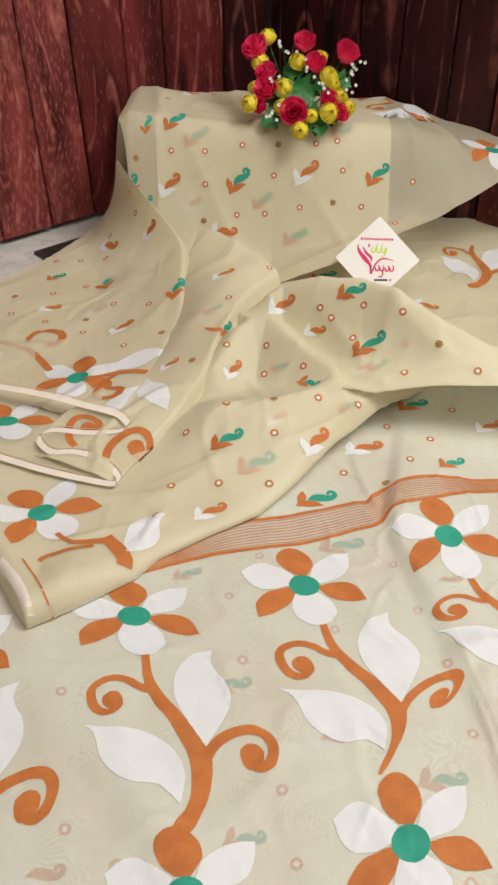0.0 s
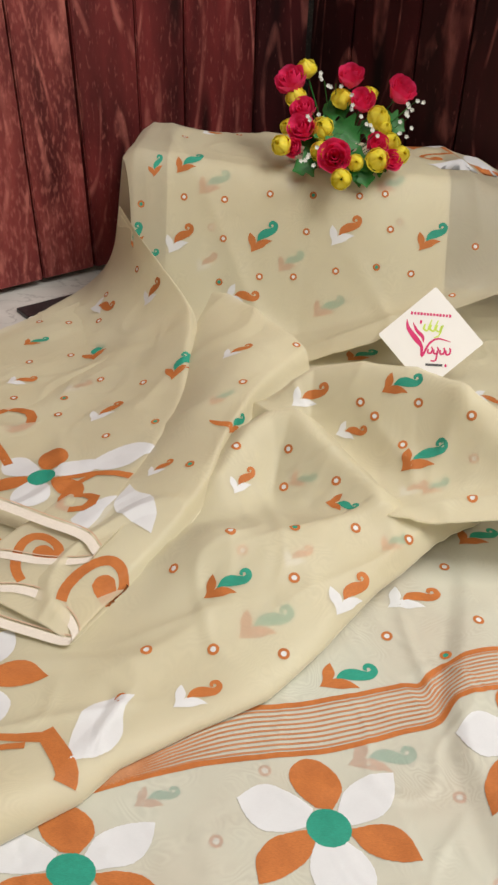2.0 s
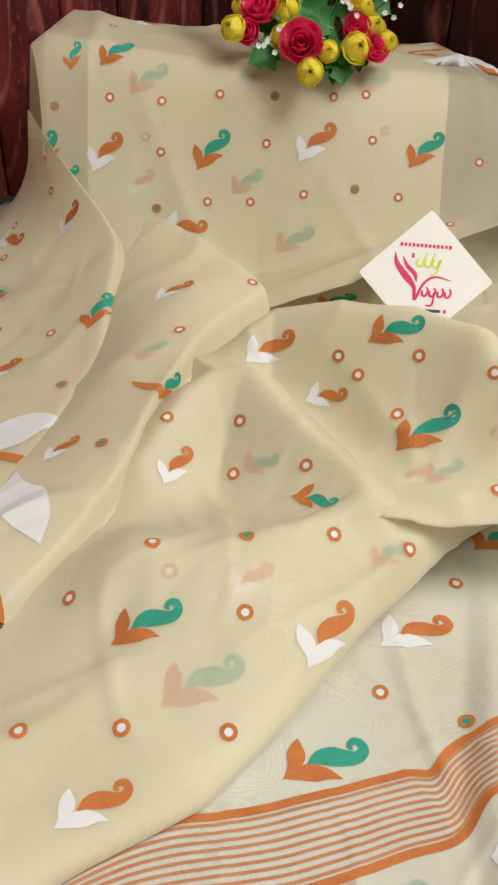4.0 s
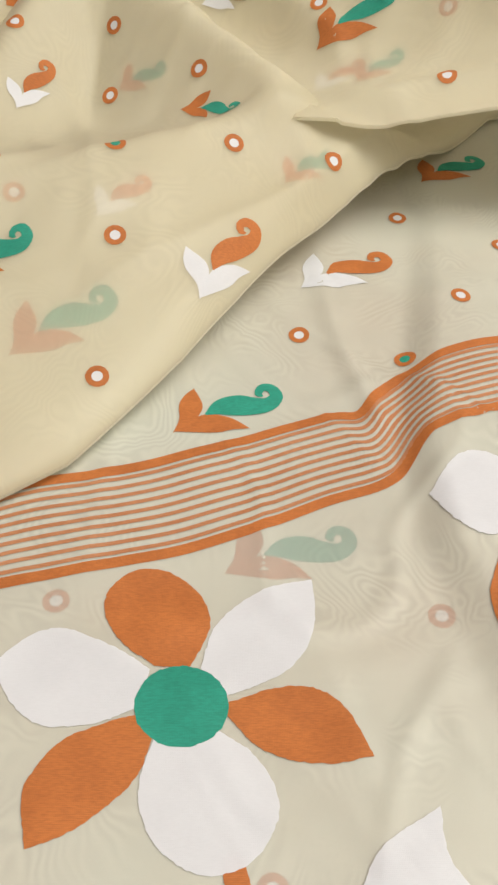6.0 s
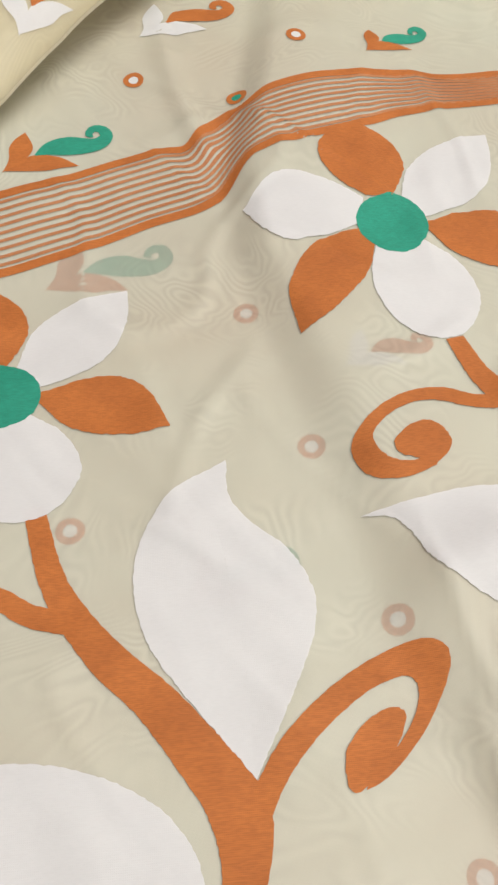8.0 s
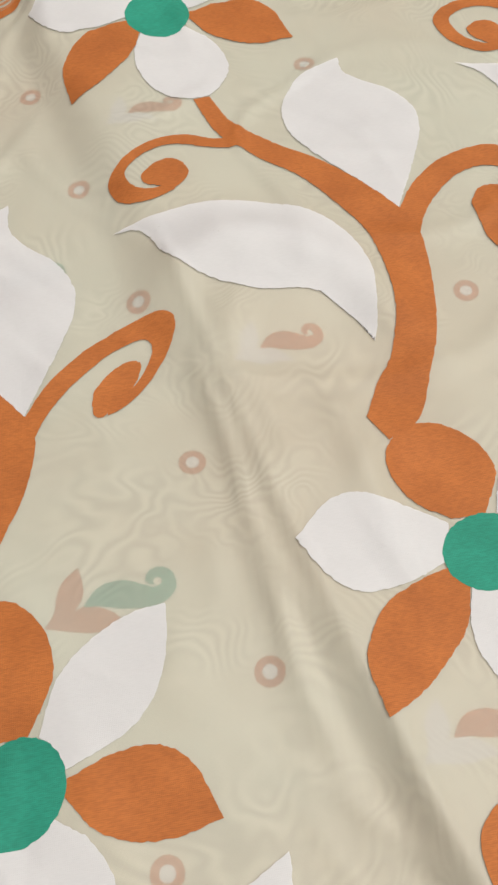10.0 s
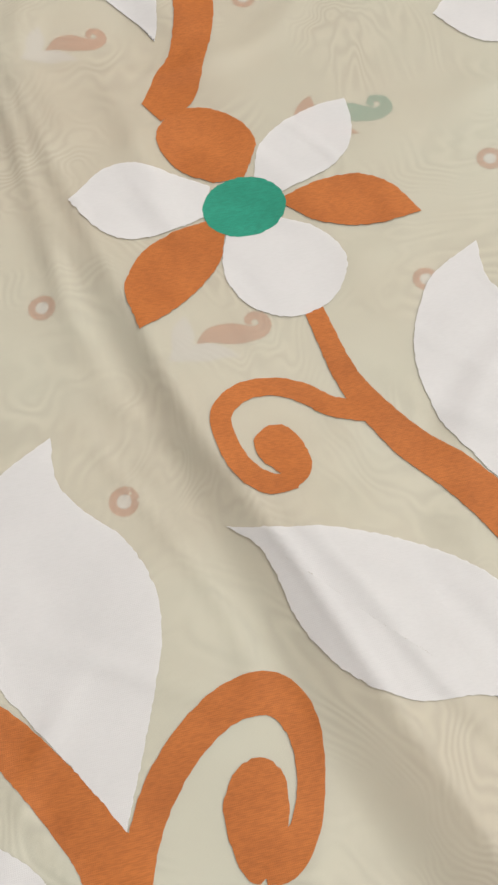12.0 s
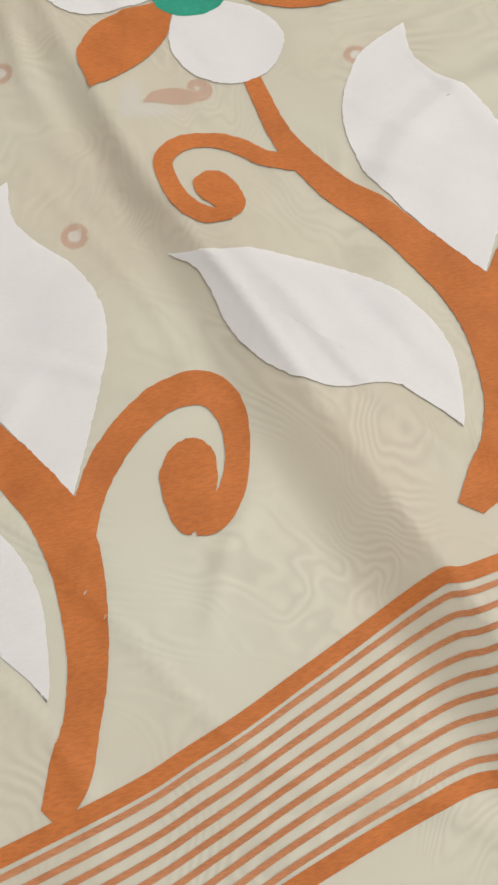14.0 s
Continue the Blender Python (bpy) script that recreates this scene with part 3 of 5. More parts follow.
def pallu_height(X, Y):
    Z = 0.0022 * ripple(X, Y, 9.0, 2.0) + 0.0013 * wrinkle(X, Y, -68, 34, 7, 5.0) + 0.0005 * wrinkle(X, Y, 20, 60, 14, 8.0)
    # the long fold: a step on one side, a thin crest, a slow fall on the other
    xc = np.interp(Y, [0.10, 0.198, 0.255, 0.306, 0.348, 0.40, 0.45, 0.516, 0.57, 0.64, 0.733, 0.78, 0.84, 0.95], [0.410, 0.375, 0.355, 0.344, 0.332, 0.319, 0.306, 0.285, 0.269, 0.252, 0.231, 0.229, 0.240, 0.260])
    wide = np.interp(Y, [0.10, 0.198, 0.255, 0.306, 0.36, 0.45, 0.52, 0.57, 0.64, 0.733], [0.034, 0.030, 0.028, 0.021, 0.014, 0.014, 0.021, 0.025, 0.027, 0.020])
    high = np.interp(Y, [0.10, 0.20, 0.32, 0.42, 0.50, 0.58, 0.70, 0.78, 0.86, 0.95], [0.0080, 0.009, 0.0075, 0.0045, 0.0040, 0.0068, 0.008, 0.010, 0.008, 0.003])
    fall = np.interp(Y, [0.45, 0.60], [0.045, 0.075])
    Z += high * ease((X - xc) / wide) * (1 - ease((X - xc - wide) / fall))
    Z += 0.0011 * np.exp(-(((X - xc - wide * 0.95) / 0.0025) ** 2)) * ease((0.62 - Y) / 0.05)
    Z += ridge(X, Y, [(0.279, 0.575, 0.002, 0.012), (0.312, 0.590, 0.007, 0.013), (0.342, 0.584, 0.008, 0.014), (0.365, 0.560, 0.006, 0.013), (0.40, 0.50, 0.0, 0.012)], 2)
    Z += ridge(X, Y, [(0.293, 0.541, 0.001, 0.003), (0.299, 0.502, 0.0022, 0.003), (0.301, 0.479, 0.002, 0.003), (0.308, 0.454, 0.002, 0.003), (0.319, 0.426, 0.0, 0.003)], 2)
    Z += ridge(X, Y, [(0.296, 0.485, 0.0, 0.004), (0.306, 0.442, 0.003, 0.004), (0.308, 0.419, 0.002, 0.004), (0.322, 0.36, 0.0, 0.004)], 2)
    Z += ridge(X, Y, [(0.335, 0.53, 0.0, 0.006), (0.345, 0.49, 0.003, 0.007), (0.352, 0.43, 0.0, 0.006)], 2)
    Z += ridge(X, Y, [(0.36, 0.33, 0.0, 0.008), (0.40, 0.27, 0.004, 0.009), (0.43, 0.20, 0.003, 0.008)], 2)
    Z += ridge(X, Y, [(0.205, 0.94, 0.0, 0.006), (0.212, 0.86, 0.003, 0.006), (0.226, 0.80, 0.004, 0.006)], 2)
    Z += ridge(X, Y, [(-0.10, 0.50, 0.0, 0.02), (-0.02, 0.45, 0.004, 0.02), (0.06, 0.36, 0.003, 0.02)], 2)
    # small sharp creases pressed in when it lay folded
    for x0, y0, x1, y1 in ((0.25, 0.70, 0.20, 0.60), (0.27, 0.66, 0.33, 0.70), (0.33, 0.66, 0.41, 0.63), (0.18, 0.52, 0.25, 0.47), (0.22, 0.46, 0.17, 0.38), (0.27, 0.37, 0.24, 0.28), (0.36, 0.42, 0.40, 0.34), (0.30, 0.30, 0.26, 0.22), (0.05, 0.60, 0.10, 0.52), (0.40, 0.38, 0.45, 0.33), (0.08, 0.46, 0.12, 0.38), (0.36, 0.24, 0.33, 0.19)):
        mx, my = (x0 + x1) / 2 + (y1 - y0) * 0.08, (y0 + y1) / 2 - (x1 - x0) * 0.08
        Z += ridge(X, Y, [(x0, y0, 0.0, 0.003), (mx, my, 0.0013, 0.0038), (x1, y1, 0.0, 0.003)], 2)
    gathered = np.exp(-(((X - 0.31) / 0.07) ** 2) - ((Y - 0.49) / 0.13) ** 2)
    Z += 0.0042 * gathered * crumple(X + 0.35 * Y, 0.45 * Y, 17.0, 8.5, 0.13)
    Z += 0.0022 * crumple(X, Y, 6.0, 1.5, 0.06) + 0.0016 * crumple(X + 0.3 * Y, Y, 11.0, 7.5, 0.08) + 0.0010 * crumple(X + 0.6 * Y, 0.5 * Y, 22.0, 3.5, 0.12)
    return Z - 0.001


xs, ys = np.r_[np.linspace(-0.55, 0.10, 110), np.linspace(0.10, 0.46, 150)[1:], np.linspace(0.46, 0.80, 60)[1:]], np.r_[np.linspace(0.02, 0.88, 330), np.linspace(0.88, 1.30, 70)[1:]]
GX, GY = np.meshgrid(xs, ys)
GZ = pallu_height(GX, GY)
pallu = grid_sheet("pallu_sheet", GX, GY, GZ, PALLU, saree, "sheer cream end panel with large printed flowers")
pallu_under = grid_sheet("pallu_lining", GX, GY, GZ - 0.0006, UNDER, saree, "second layer of cream cloth underneath")

# middle folds
FRONT_X = [-0.60, -0.20, -0.150, -0.129, -0.088, -0.032, -0.012, 0.039, 0.094, 0.139, 0.189, 0.236, 0.278, 0.33, 0.80]
FRONT_Y = [0.86, 0.70, 0.625, 0.598, 0.625, 0.668, 0.697, 0.734, 0.768, 0.819, 0.887, 0.942, 0.993, 1.06, 1.12]
BACK_X = [-0.60, -0.365, -0.293, -0.239, -0.15, 0.80]
BACK_Y = [0.94, 1.30, 1.40, 1.48, 1.60, 1.66]


def fold_height(X, Y, D):
    lip = np.interp(X, [-0.2, -0.10, -0.03, 0.1, 0.3], [0.028, 0.028, 0.012, 0.009, 0.010])
    round_edge = np.sqrt(1 - (1 - np.clip(D / np.interp(X, [-0.10, 0.0], [0.031, 0.026]), 0, 1)) ** 2)
    Z = round_edge * (0.008 + (lip - 0.008) * np.exp(-((D / 0.055) ** 2)))
    folds = [
        [(0.030, 1.00, 0.050, 0.045), (0.058, 1.052, 0.074, 0.048), (0.098, 1.072, 0.083, 0.052), (0.142, 1.022, 0.070, 0.050), (0.186, 0.974, 0.054, 0.042)],
        [(0.040, 0.905, 0.050, 0.055), (0.105, 0.910, 0.053, 0.080), (0.165, 0.945, 0.048, 0.060), (0.225, 0.965, 0.036, 0.042), (0.272, 0.988, 0.016, 0.028)],
        [(-0.10, 1.30, 0.03, 0.06), (0.00, 1.22, 0.03, 0.05), (0.01, 1.08, 0.02, 0.05)],
    ]
    total = np.zeros_like(X)
    for f in folds:
        total += ridge(X, Y, f) ** 2.5
    Z = np.maximum(Z, 0) + total ** (1 / 2.5)
    Z += ridge(X, Y, [(0.12, 0.80, 0.0, 0.012), (0.16, 0.865, 0.004, 0.014), (0.235, 0.955, 0.004, 0.012)], 1.5)
    Z += ridge(X, Y, [(-0.06, 0.76, 0.0, 0.02), (0.0, 0.80, 0.007, 0.018), (0.05, 0.84, 0.002, 0.02)], 1.5)
    for line in ([(0.27, 0.985), (0.16, 0.94), (0.02, 0.875)], [(0.26, 0.985), (0.18, 0.90), (0.08, 0.83)], [(0.06, 1.03), (0.09, 0.95), (0.10, 0.86)], [(-0.05, 0.80), (0.02, 0.83), (0.09, 0.85)], [(-0.14, 0.70), (-0.06, 0.73), (0.02, 0.755)]):
        Z += ridge(X, Y, [(x, y, 0.0024 * (k == 1) + 0.0004, 0.006) for k, (x, y) in enumerate(line)], 1.5)
    Z += ridge(X, Y, [(0.10, 1.062, 0.002, 0.010), (0.14, 1.017, 0.004, 0.010), (0.18, 0.975, 0.004, 0.010)], 1.6)
    Z += (0.003 * ripple(X, Y, 7.0, 9.0) + 0.0022 * wrinkle(X, Y, 48, 28, 7, 4.0)) * np.clip(D / 0.05, 0, 1)
    Z += (0.0045 * crumple(X - 0.4 * Y, Y, 7.0, 2.5, 0.13) + 0.0022 * crumple(X, Y, 15.0, 6.5, 0.14)) * np.clip(D / 0.05, 0, 1)
    return np.maximum(Z, 0.0) + 0.0035


ss = np.linspace(0, 1, 300) ** 1.25
fx = np.r_[np.linspace(-0.60, -0.22, 50), np.linspace(-0.22, 0.42, 240)[1:], np.linspace(0.42, 0.80, 50)[1:]]
FX, S = np.meshgrid(fx, ss)
FY0, FY1 = np.interp(FX, FRONT_X, FRONT_Y), np.interp(FX, BACK_X, BACK_Y)
FY = FY0 + S * (FY1 - FY0)
FZ = fold_height(FX, FY, (FY - FY0) * 0.78)
folds = grid_sheet("body_fold", FX, FY, FZ, BODY, saree, "sheer cream body cloth heaped in soft folds")
folds_under = grid_sheet("body_lining", FX, FY + 0.0005, FZ - 0.0020, BODY_UNDER, saree)


# flap over the folds
def flap_height(X, Y):
    cx = [0.02, 0.065, 0.118, 0.167, 0.224, 0.266, 0.315, 0.38, 0.50, 0.80]
    cy = np.interp(X, cx, [1.05, 1.10, 1.135, 1.12, 1.095, 1.06, 1.02, 0.985, 0.97, 0.96])
    ch = np.interp(X, cx, [0.04, 0.082, 0.108, 0.126, 0.138, 0.140, 0.122, 0.100, 0.085, 0.07])
    low = np.interp(X, [0.05, 0.16, 0.22, 0.30, 0.40, 0.80], [0.0, 0.035, 0.062, 0.068, 0.066, 0.06])
    d = Y - cy
    front = low + (ch - low) * np.exp(-(np.abs(np.minimum(d, 0)) / 0.045) ** 1.7)
    back = ch * np.exp(-(np.maximum(d, 0) / 0.075) ** 1.5)
    Z = np.where(d < 0, front, back)
    # seam along which it dives under the front folds, with a hollow beside it
    side = (X - 0.100) * 0.728 + (Y - 1.065) * 0.686
    seam = np.interp(X, [0.06, 0.10, 0.19, 0.30], [0.078, 0.081, 0.060, 0.062])
    in_front = ease((1.15 - Y) / 0.05)
    open_end = 1 - ease((X - 0.180) / 0.014)
    hollow = seam - 0.004 * np.exp(-(((side - 0.015) / 0.015) ** 2))
    blended = np.where(side < 0, seam + side * 1.5 * open_end, hollow + (Z - hollow) * ease(side / 0.055))
    Z = Z * (1 - in_front) + blended * in_front
    Z += ridge(X, Y, [(0.20, 1.03, 0.004, 0.010), (0.245, 1.02, 0.007, 0.010), (0.262, 1.06, 0.003, 0.010)], 1.3)
    for line in ([(0.24, 1.08), (0.30, 1.00), (0.37, 0.95)], [(0.20, 0.96), (0.28, 0.965), (0.40, 0.955)], [(0.15, 1.11), (0.20, 1.05), (0.23, 0.99)], [(0.30, 1.06), (0.40, 1.02), (0.55, 1.0)]):
        Z += ridge(X, Y, [(x, y, 0.004 * (k == 1) + 0.0005, 0.008) for k, (x, y) in enumerate(line)], 1.5)
    return Z + 0.0032 * wrinkle(X, Y, -25, 22, 6, 3.0) + 0.0045 * crumple(X, Y + 0.4 * X, 8.0, 3.5, 0.13) + 0.002 * crumple(X, Y, 17.0, 4.5, 0.14) + 0.0035


px = np.r_[np.linspace(0.035, 0.24, 90), np.linspace(0.24, 0.80, 110)[1:]]
PX, PS = np.meshgrid(px, np.linspace(0, 1, 130))
PY0 = np.interp(PX, [0.035, 0.10, 0.16, 0.185, 0.195, 0.251, 0.314, 0.383, 0.80], [1.09, 1.02, 0.965, 0.945, 0.945, 0.940, 0.939, 0.933, 0.92])
PY = PY0 + PS * (1.30 - PY0)
flap = grid_sheet("body_flap", PX, PY, flap_height(PX, PY), BODY, saree, "turned-over flap of sheer cream cloth")
flap_under = grid_sheet("flap_lining", PX, PY + 0.0005, flap_height(PX, PY) - 0.0020, BODY_UNDER, saree)


# cloth over the stand at the back
block = thing("support_block", "pale plain block under the sheer draped cloth", "block", 0.10, 1.60, -0.012)
part("block_body", box_bm(-0.190, -0.055, 0.0, 0.190, 0.095, 0.195, 0.004), CARD, block)


def drape_height(X, Y):
    edge = np.interp(X, [-0.2, 0.1, 0.2, 0.3, 0.4, 0.55, 0.80], [0.02, 0.02, 0.05, 0.085, 0.11, 0.12, 0.11])
    top = np.interp(X, [-0.195, -0.180, -0.163, -0.145, -0.06, 0.02, 0.30, 0.36, 0.42, 0.55, 0.80], [0.05, 0.14, 0.225, 0.238, 0.232, 0.224, 0.224, 0.212, 0.187, 0.167, 0.15])
    rise = ease((Y - 1.405) / 0.115)
    fall = 1 - 0.12 * ease((Y - 1.66) / 0.10)
    more = np.zeros_like(X)
    for line in ([(-0.12, 1.70), (-0.10, 1.58), (-0.07, 1.50)], [(-0.06, 1.50), (0.02, 1.44), (0.10, 1.38)], [(0.30, 1.68), (0.32, 1.56), (0.34, 1.47)], [(0.36, 1.62), (0.40, 1.52), (0.45, 1.47)], [(0.12, 1.36), (0.24, 1.385), (0.36, 1.43)], [(-0.05, 1.72), (0.05, 1.69), (0.2, 1.70)]):
        more += ridge(X, Y, [(x, y, 0.007 * (k == 1) + 0.002, 0.012) for k, (x, y) in enumerate(line)], 1.5)
    more += 0.005 * crumple(X, Y, 6.0, 12.5, 0.12) + 0.0025 * crumple(X, Y, 13.0, 5.5, 0.14)
    return more + (edge + (top - edge) * rise) * fall + 0.004 * ripple(X, Y, 8.0, 6.0) + 0.0022 * wrinkle(X, Y, 75, 26, 6, 8.0)


dx = np.linspace(-0.195, 0.80, 260)
DX, DS = np.meshgrid(dx, np.linspace(0, 1, 150))
DY0 = np.interp(DX, [-0.215, -0.16, -0.10, -0.04, 0.10, 0.20, 0.30, 0.40, 0.55, 0.80], [1.47, 1.44, 1.41, 1.37, 1.32, 1.335, 1.375, 1.42, 1.50, 1.56])
DY1 = np.interp(DX, [-0.215, -0.10, 0.0, 0.3, 0.36, 0.50, 0.80], [1.68, 1.76, 1.74, 1.735, 1.70, 1.64, 1.64])
DY = DY0 + DS * (DY1 - DY0)
DX = DX + 0.050 * (1 - ease(DS * 1.7)) * np.exp(-(((DX + 0.195) / 0.07) ** 2))
drape = grid_sheet("raised_drape", DX, DY, drape_height(DX, DY), BODY, saree, "sheer cream cloth drawn over a raised block")
inner = (dx > -0.105) & (dx < 0.300)
drape_under = grid_sheet("drape_lining", DX[:, inner], DY[:, inner] + 0.001, drape_height(DX, DY)[:, inner] - 0.0025, BODY_UNDER, saree)
near_block = dx < 0.30
grid_sheet("drape_back", DX[:, near_block], DY[:, near_block] + 0.022, drape_height(DX, DY)[:, near_block] - 0.012, BODY, saree, "second sheer layer of the draped cloth")



# long pleat that runs back from its hem, and the sheet that overlaps it
def rail(pts, n):
    P = smooth_path(pts, 0.004)
    d = np.r_[0, np.cumsum(np.linalg.norm(np.diff(P, axis=0), axis=1))]
    return np.stack([np.interp(np.linspace(0, d[-1], n), d, P[:, k]) for k in range(3)], 1)


def loft(name, near, far, n, m, shape, label, clear_mat=BODY, front=None):
    A, B = rail(near, n), rail(far, n)
    V = np.linspace(0, 1, m) ** 1.4
    G = A[:, None] * (1 - V[None, :, None]) + B[:, None] * V[None, :, None]
    if front is not None:
        G += (rail(front, m)[None] - G[:1]) * np.exp(-((np.linspace(0, 1, n) / 0.12) ** 2))[:, None, None]
    G[:, :, 2] = shape(G, V[None, :], np.linspace(0, 1, n)[:, None])
    G[:, :, 2] += (0.0045 * crumple(G[:, :, 0], G[:, :, 1], 8.0, 14.5, 0.13) + 0.002 * crumple(G[:, :, 0], G[:, :, 1], 17.0, 15.5, 0.14)) * np.minimum(V[None, :] * 6, 1)
    G[:, :, 2] += 0.004 * wrinkle(G[:, :, 0], G[:, :, 1], 62, 20, 5, 7.0) * np.minimum(V[None, :] * 6, 1)
    ob = grid_sheet(name, G[:, :, 0], G[:, :, 1], G[:, :, 2], clear_mat, saree, label)
    under = grid_sheet(name + "_lining", G[:, :, 0], G[:, :, 1], G[:, :, 2] - 0.0020, BODY_UNDER, saree)
    return ob, under


def strip_shape(G, V, U):
    edge, far = G[:, :1, 2], G[:, -1:, 2]
    arch = 0.012 * np.sin(np.pi * np.clip(V, 0, 1)) ** 0.7
    curl = -0.022 * np.exp(-((V / 0.035) ** 2)) * U ** 0.5
    return edge * (1 - V) + far * V + arch + curl


strip, strip_under = loft(
    "pleat_strip",
    [(-0.074, 0.803, 0.015), (-0.044, 0.860, 0.024), (-0.008, 0.919, 0.038), (0.023, 0.984, 0.058), (0.037, 1.048, 0.075), (0.070, 1.130, 0.090), (0.118, 1.209, 0.088)],
    [(-0.200, 0.860, 0.010), (-0.140, 0.950, 0.012), (-0.090, 1.030, 0.018), (-0.060, 1.100, 0.026), (-0.045, 1.180, 0.036), (-0.038, 1.280, 0.058), (-0.021, 1.389, 0.085)],
    150, 80, strip_shape, "long pleat of sheer cream cloth")


def left_shape(G, V, U):
    edge = G[:, :1, 2]
    d = np.linalg.norm(G[:, :, :2] - G[:, :1, :2], axis=2)
    base = 0.016 - 0.012 * V
    z = base + (edge - base) * np.exp(-((d / 0.085) ** 1.5)) + 0.012 * np.exp(-(((d - 0.10) / 0.05) ** 2)) * U
    return z - 0.012 * np.exp(-((V / 0.02) ** 2))


TOP_HEM = [(-0.072, 0.892, 0.036), (-0.089, 0.910, 0.038), (-0.131, 0.927, 0.038), (-0.188, 0.952, 0.036), (-0.252, 0.974, 0.032), (-0.42, 1.03, 0.018)]
left_sheet, left_under = loft(
    "pleat_top",
    [(-0.072, 0.892, 0.034), (-0.051, 0.977, 0.038), (-0.037, 1.059, 0.042), (-0.021, 1.151, 0.050), (-0.026, 1.225, 0.068), (-0.036, 1.326, 0.088), (-0.085, 1.392, 0.118), (-0.130, 1.448, 0.140), (-0.165, 1.490, 0.165)],
    [(-0.420, 1.030, 0.015), (-0.440, 1.120, 0.010), (-0.420, 1.210, 0.004), (-0.375, 1.315, 0.003), (-0.325, 1.405, 0.003), (-0.283, 1.470, 0.003), (-0.250, 1.530, 0.005), (-0.222, 1.570, 0.02), (-0.205, 1.60, 0.05)],
    190, 120, left_shape, "top pleat of sheer cream cloth with a printed border", BODY, TOP_HEM)

# pleats lying one under another, their hems in a row of loops
LOOPS = [(-0.072, 0.892, 0.036), (-0.080, 0.882, 0.032), (-0.120, 0.880, 0.029), (-0.166, 0.884, 0.029), (-0.180, 0.870, 0.026), (-0.160, 0.846, 0.025), (-0.133, 0.845, 0.026), (-0.107, 0.838, 0.025), (-0.078, 0.815, 0.021), (-0.074, 0.798, 0.017), (-0.113, 0.807, 0.0155), (-0.163, 0.822, 0.0155), (-0.225, 0.846, 0.0155), (-0.36, 0.90, 0.015)]


def sweep(name, pts, offs, lift, mat, label=""):
    R = rail(pts, 130)
    G = np.zeros((130, len(offs), 3))
    for j, d in enumerate(offs):
        G[:, j] = R + np.array((0.42, 0.90, 0.0)) * d
        G[:, j, 2] += lift + 0.004 * np.sin(min(d / 0.08, 1) * 3.14) - 0.03 * max(d - 0.06, 0) * (R[:, 2] / 0.02)
    return grid_sheet(name, G[:, :, 0], G[:, :, 1], np.maximum(G[:, :, 2], 0.004), mat, saree, label)


pleats = sweep("looped_pleat", LOOPS, np.linspace(0, 0.16, 26), 0.0, BODY, "looped pleats of the printed border")
sweep("hem", LOOPS, [0.0, 0.0035, 0.007, 0.0085], 0.0010, HEM, "narrow rolled hem of plain cream cloth")
sweep("hem", TOP_HEM, [-0.002, 0.0, 0.003, 0.0065, 0.008], 0.0012, HEM, "narrow rolled hem of plain cream cloth")
# line of the hem's stitching, faint orange
PALE = dyed("pale_orange_dye", (0.62, 0.42, 0.30), (0.66, 0.47, 0.35))
sweep("hem_line", TOP_HEM, [0.0095, 0.0110], 0.0022, PALE)
sweep("hem_line", LOOPS, [0.0100, 0.0113], 0.0016, PALE)

TREE = {"pallu": tree_of(pallu), "folds": tree_of(folds), "flap": tree_of(flap), "drape": tree_of(drape), "strip": tree_of(strip), "left": tree_of(left_sheet), "pleats": tree_of(pleats), "strip_u": tree_of(strip_under), "left_u": tree_of(left_under),
        "pallu_u": tree_of(pallu_under), "folds_u": tree_of(folds_under), "flap_u": tree_of(flap_under), "drape_u": tree_of(drape_under)}
SHEET = {"pallu": pallu, "folds": folds, "flap": flap, "drape": drape, "strip": strip, "left": left_sheet, "pleats": pleats, "strip_u": strip_under, "left_u": left_under,
         "pallu_u": pallu_under, "folds_u": folds_under, "flap_u": flap_under, "drape_u": drape_under}


def print_on(sheet, kind, x, y, z, angle, size, flip=1):
    return lay(MOTIF_NAME[kind], MOTIF[kind], (x, y, z, angle, size, flip), TREE[sheet], SHEET[sheet], 0.0001 if sheet.endswith("_u") else 0.00028, flat=sheet in ("pallu", "pallu_u", "pleats"))


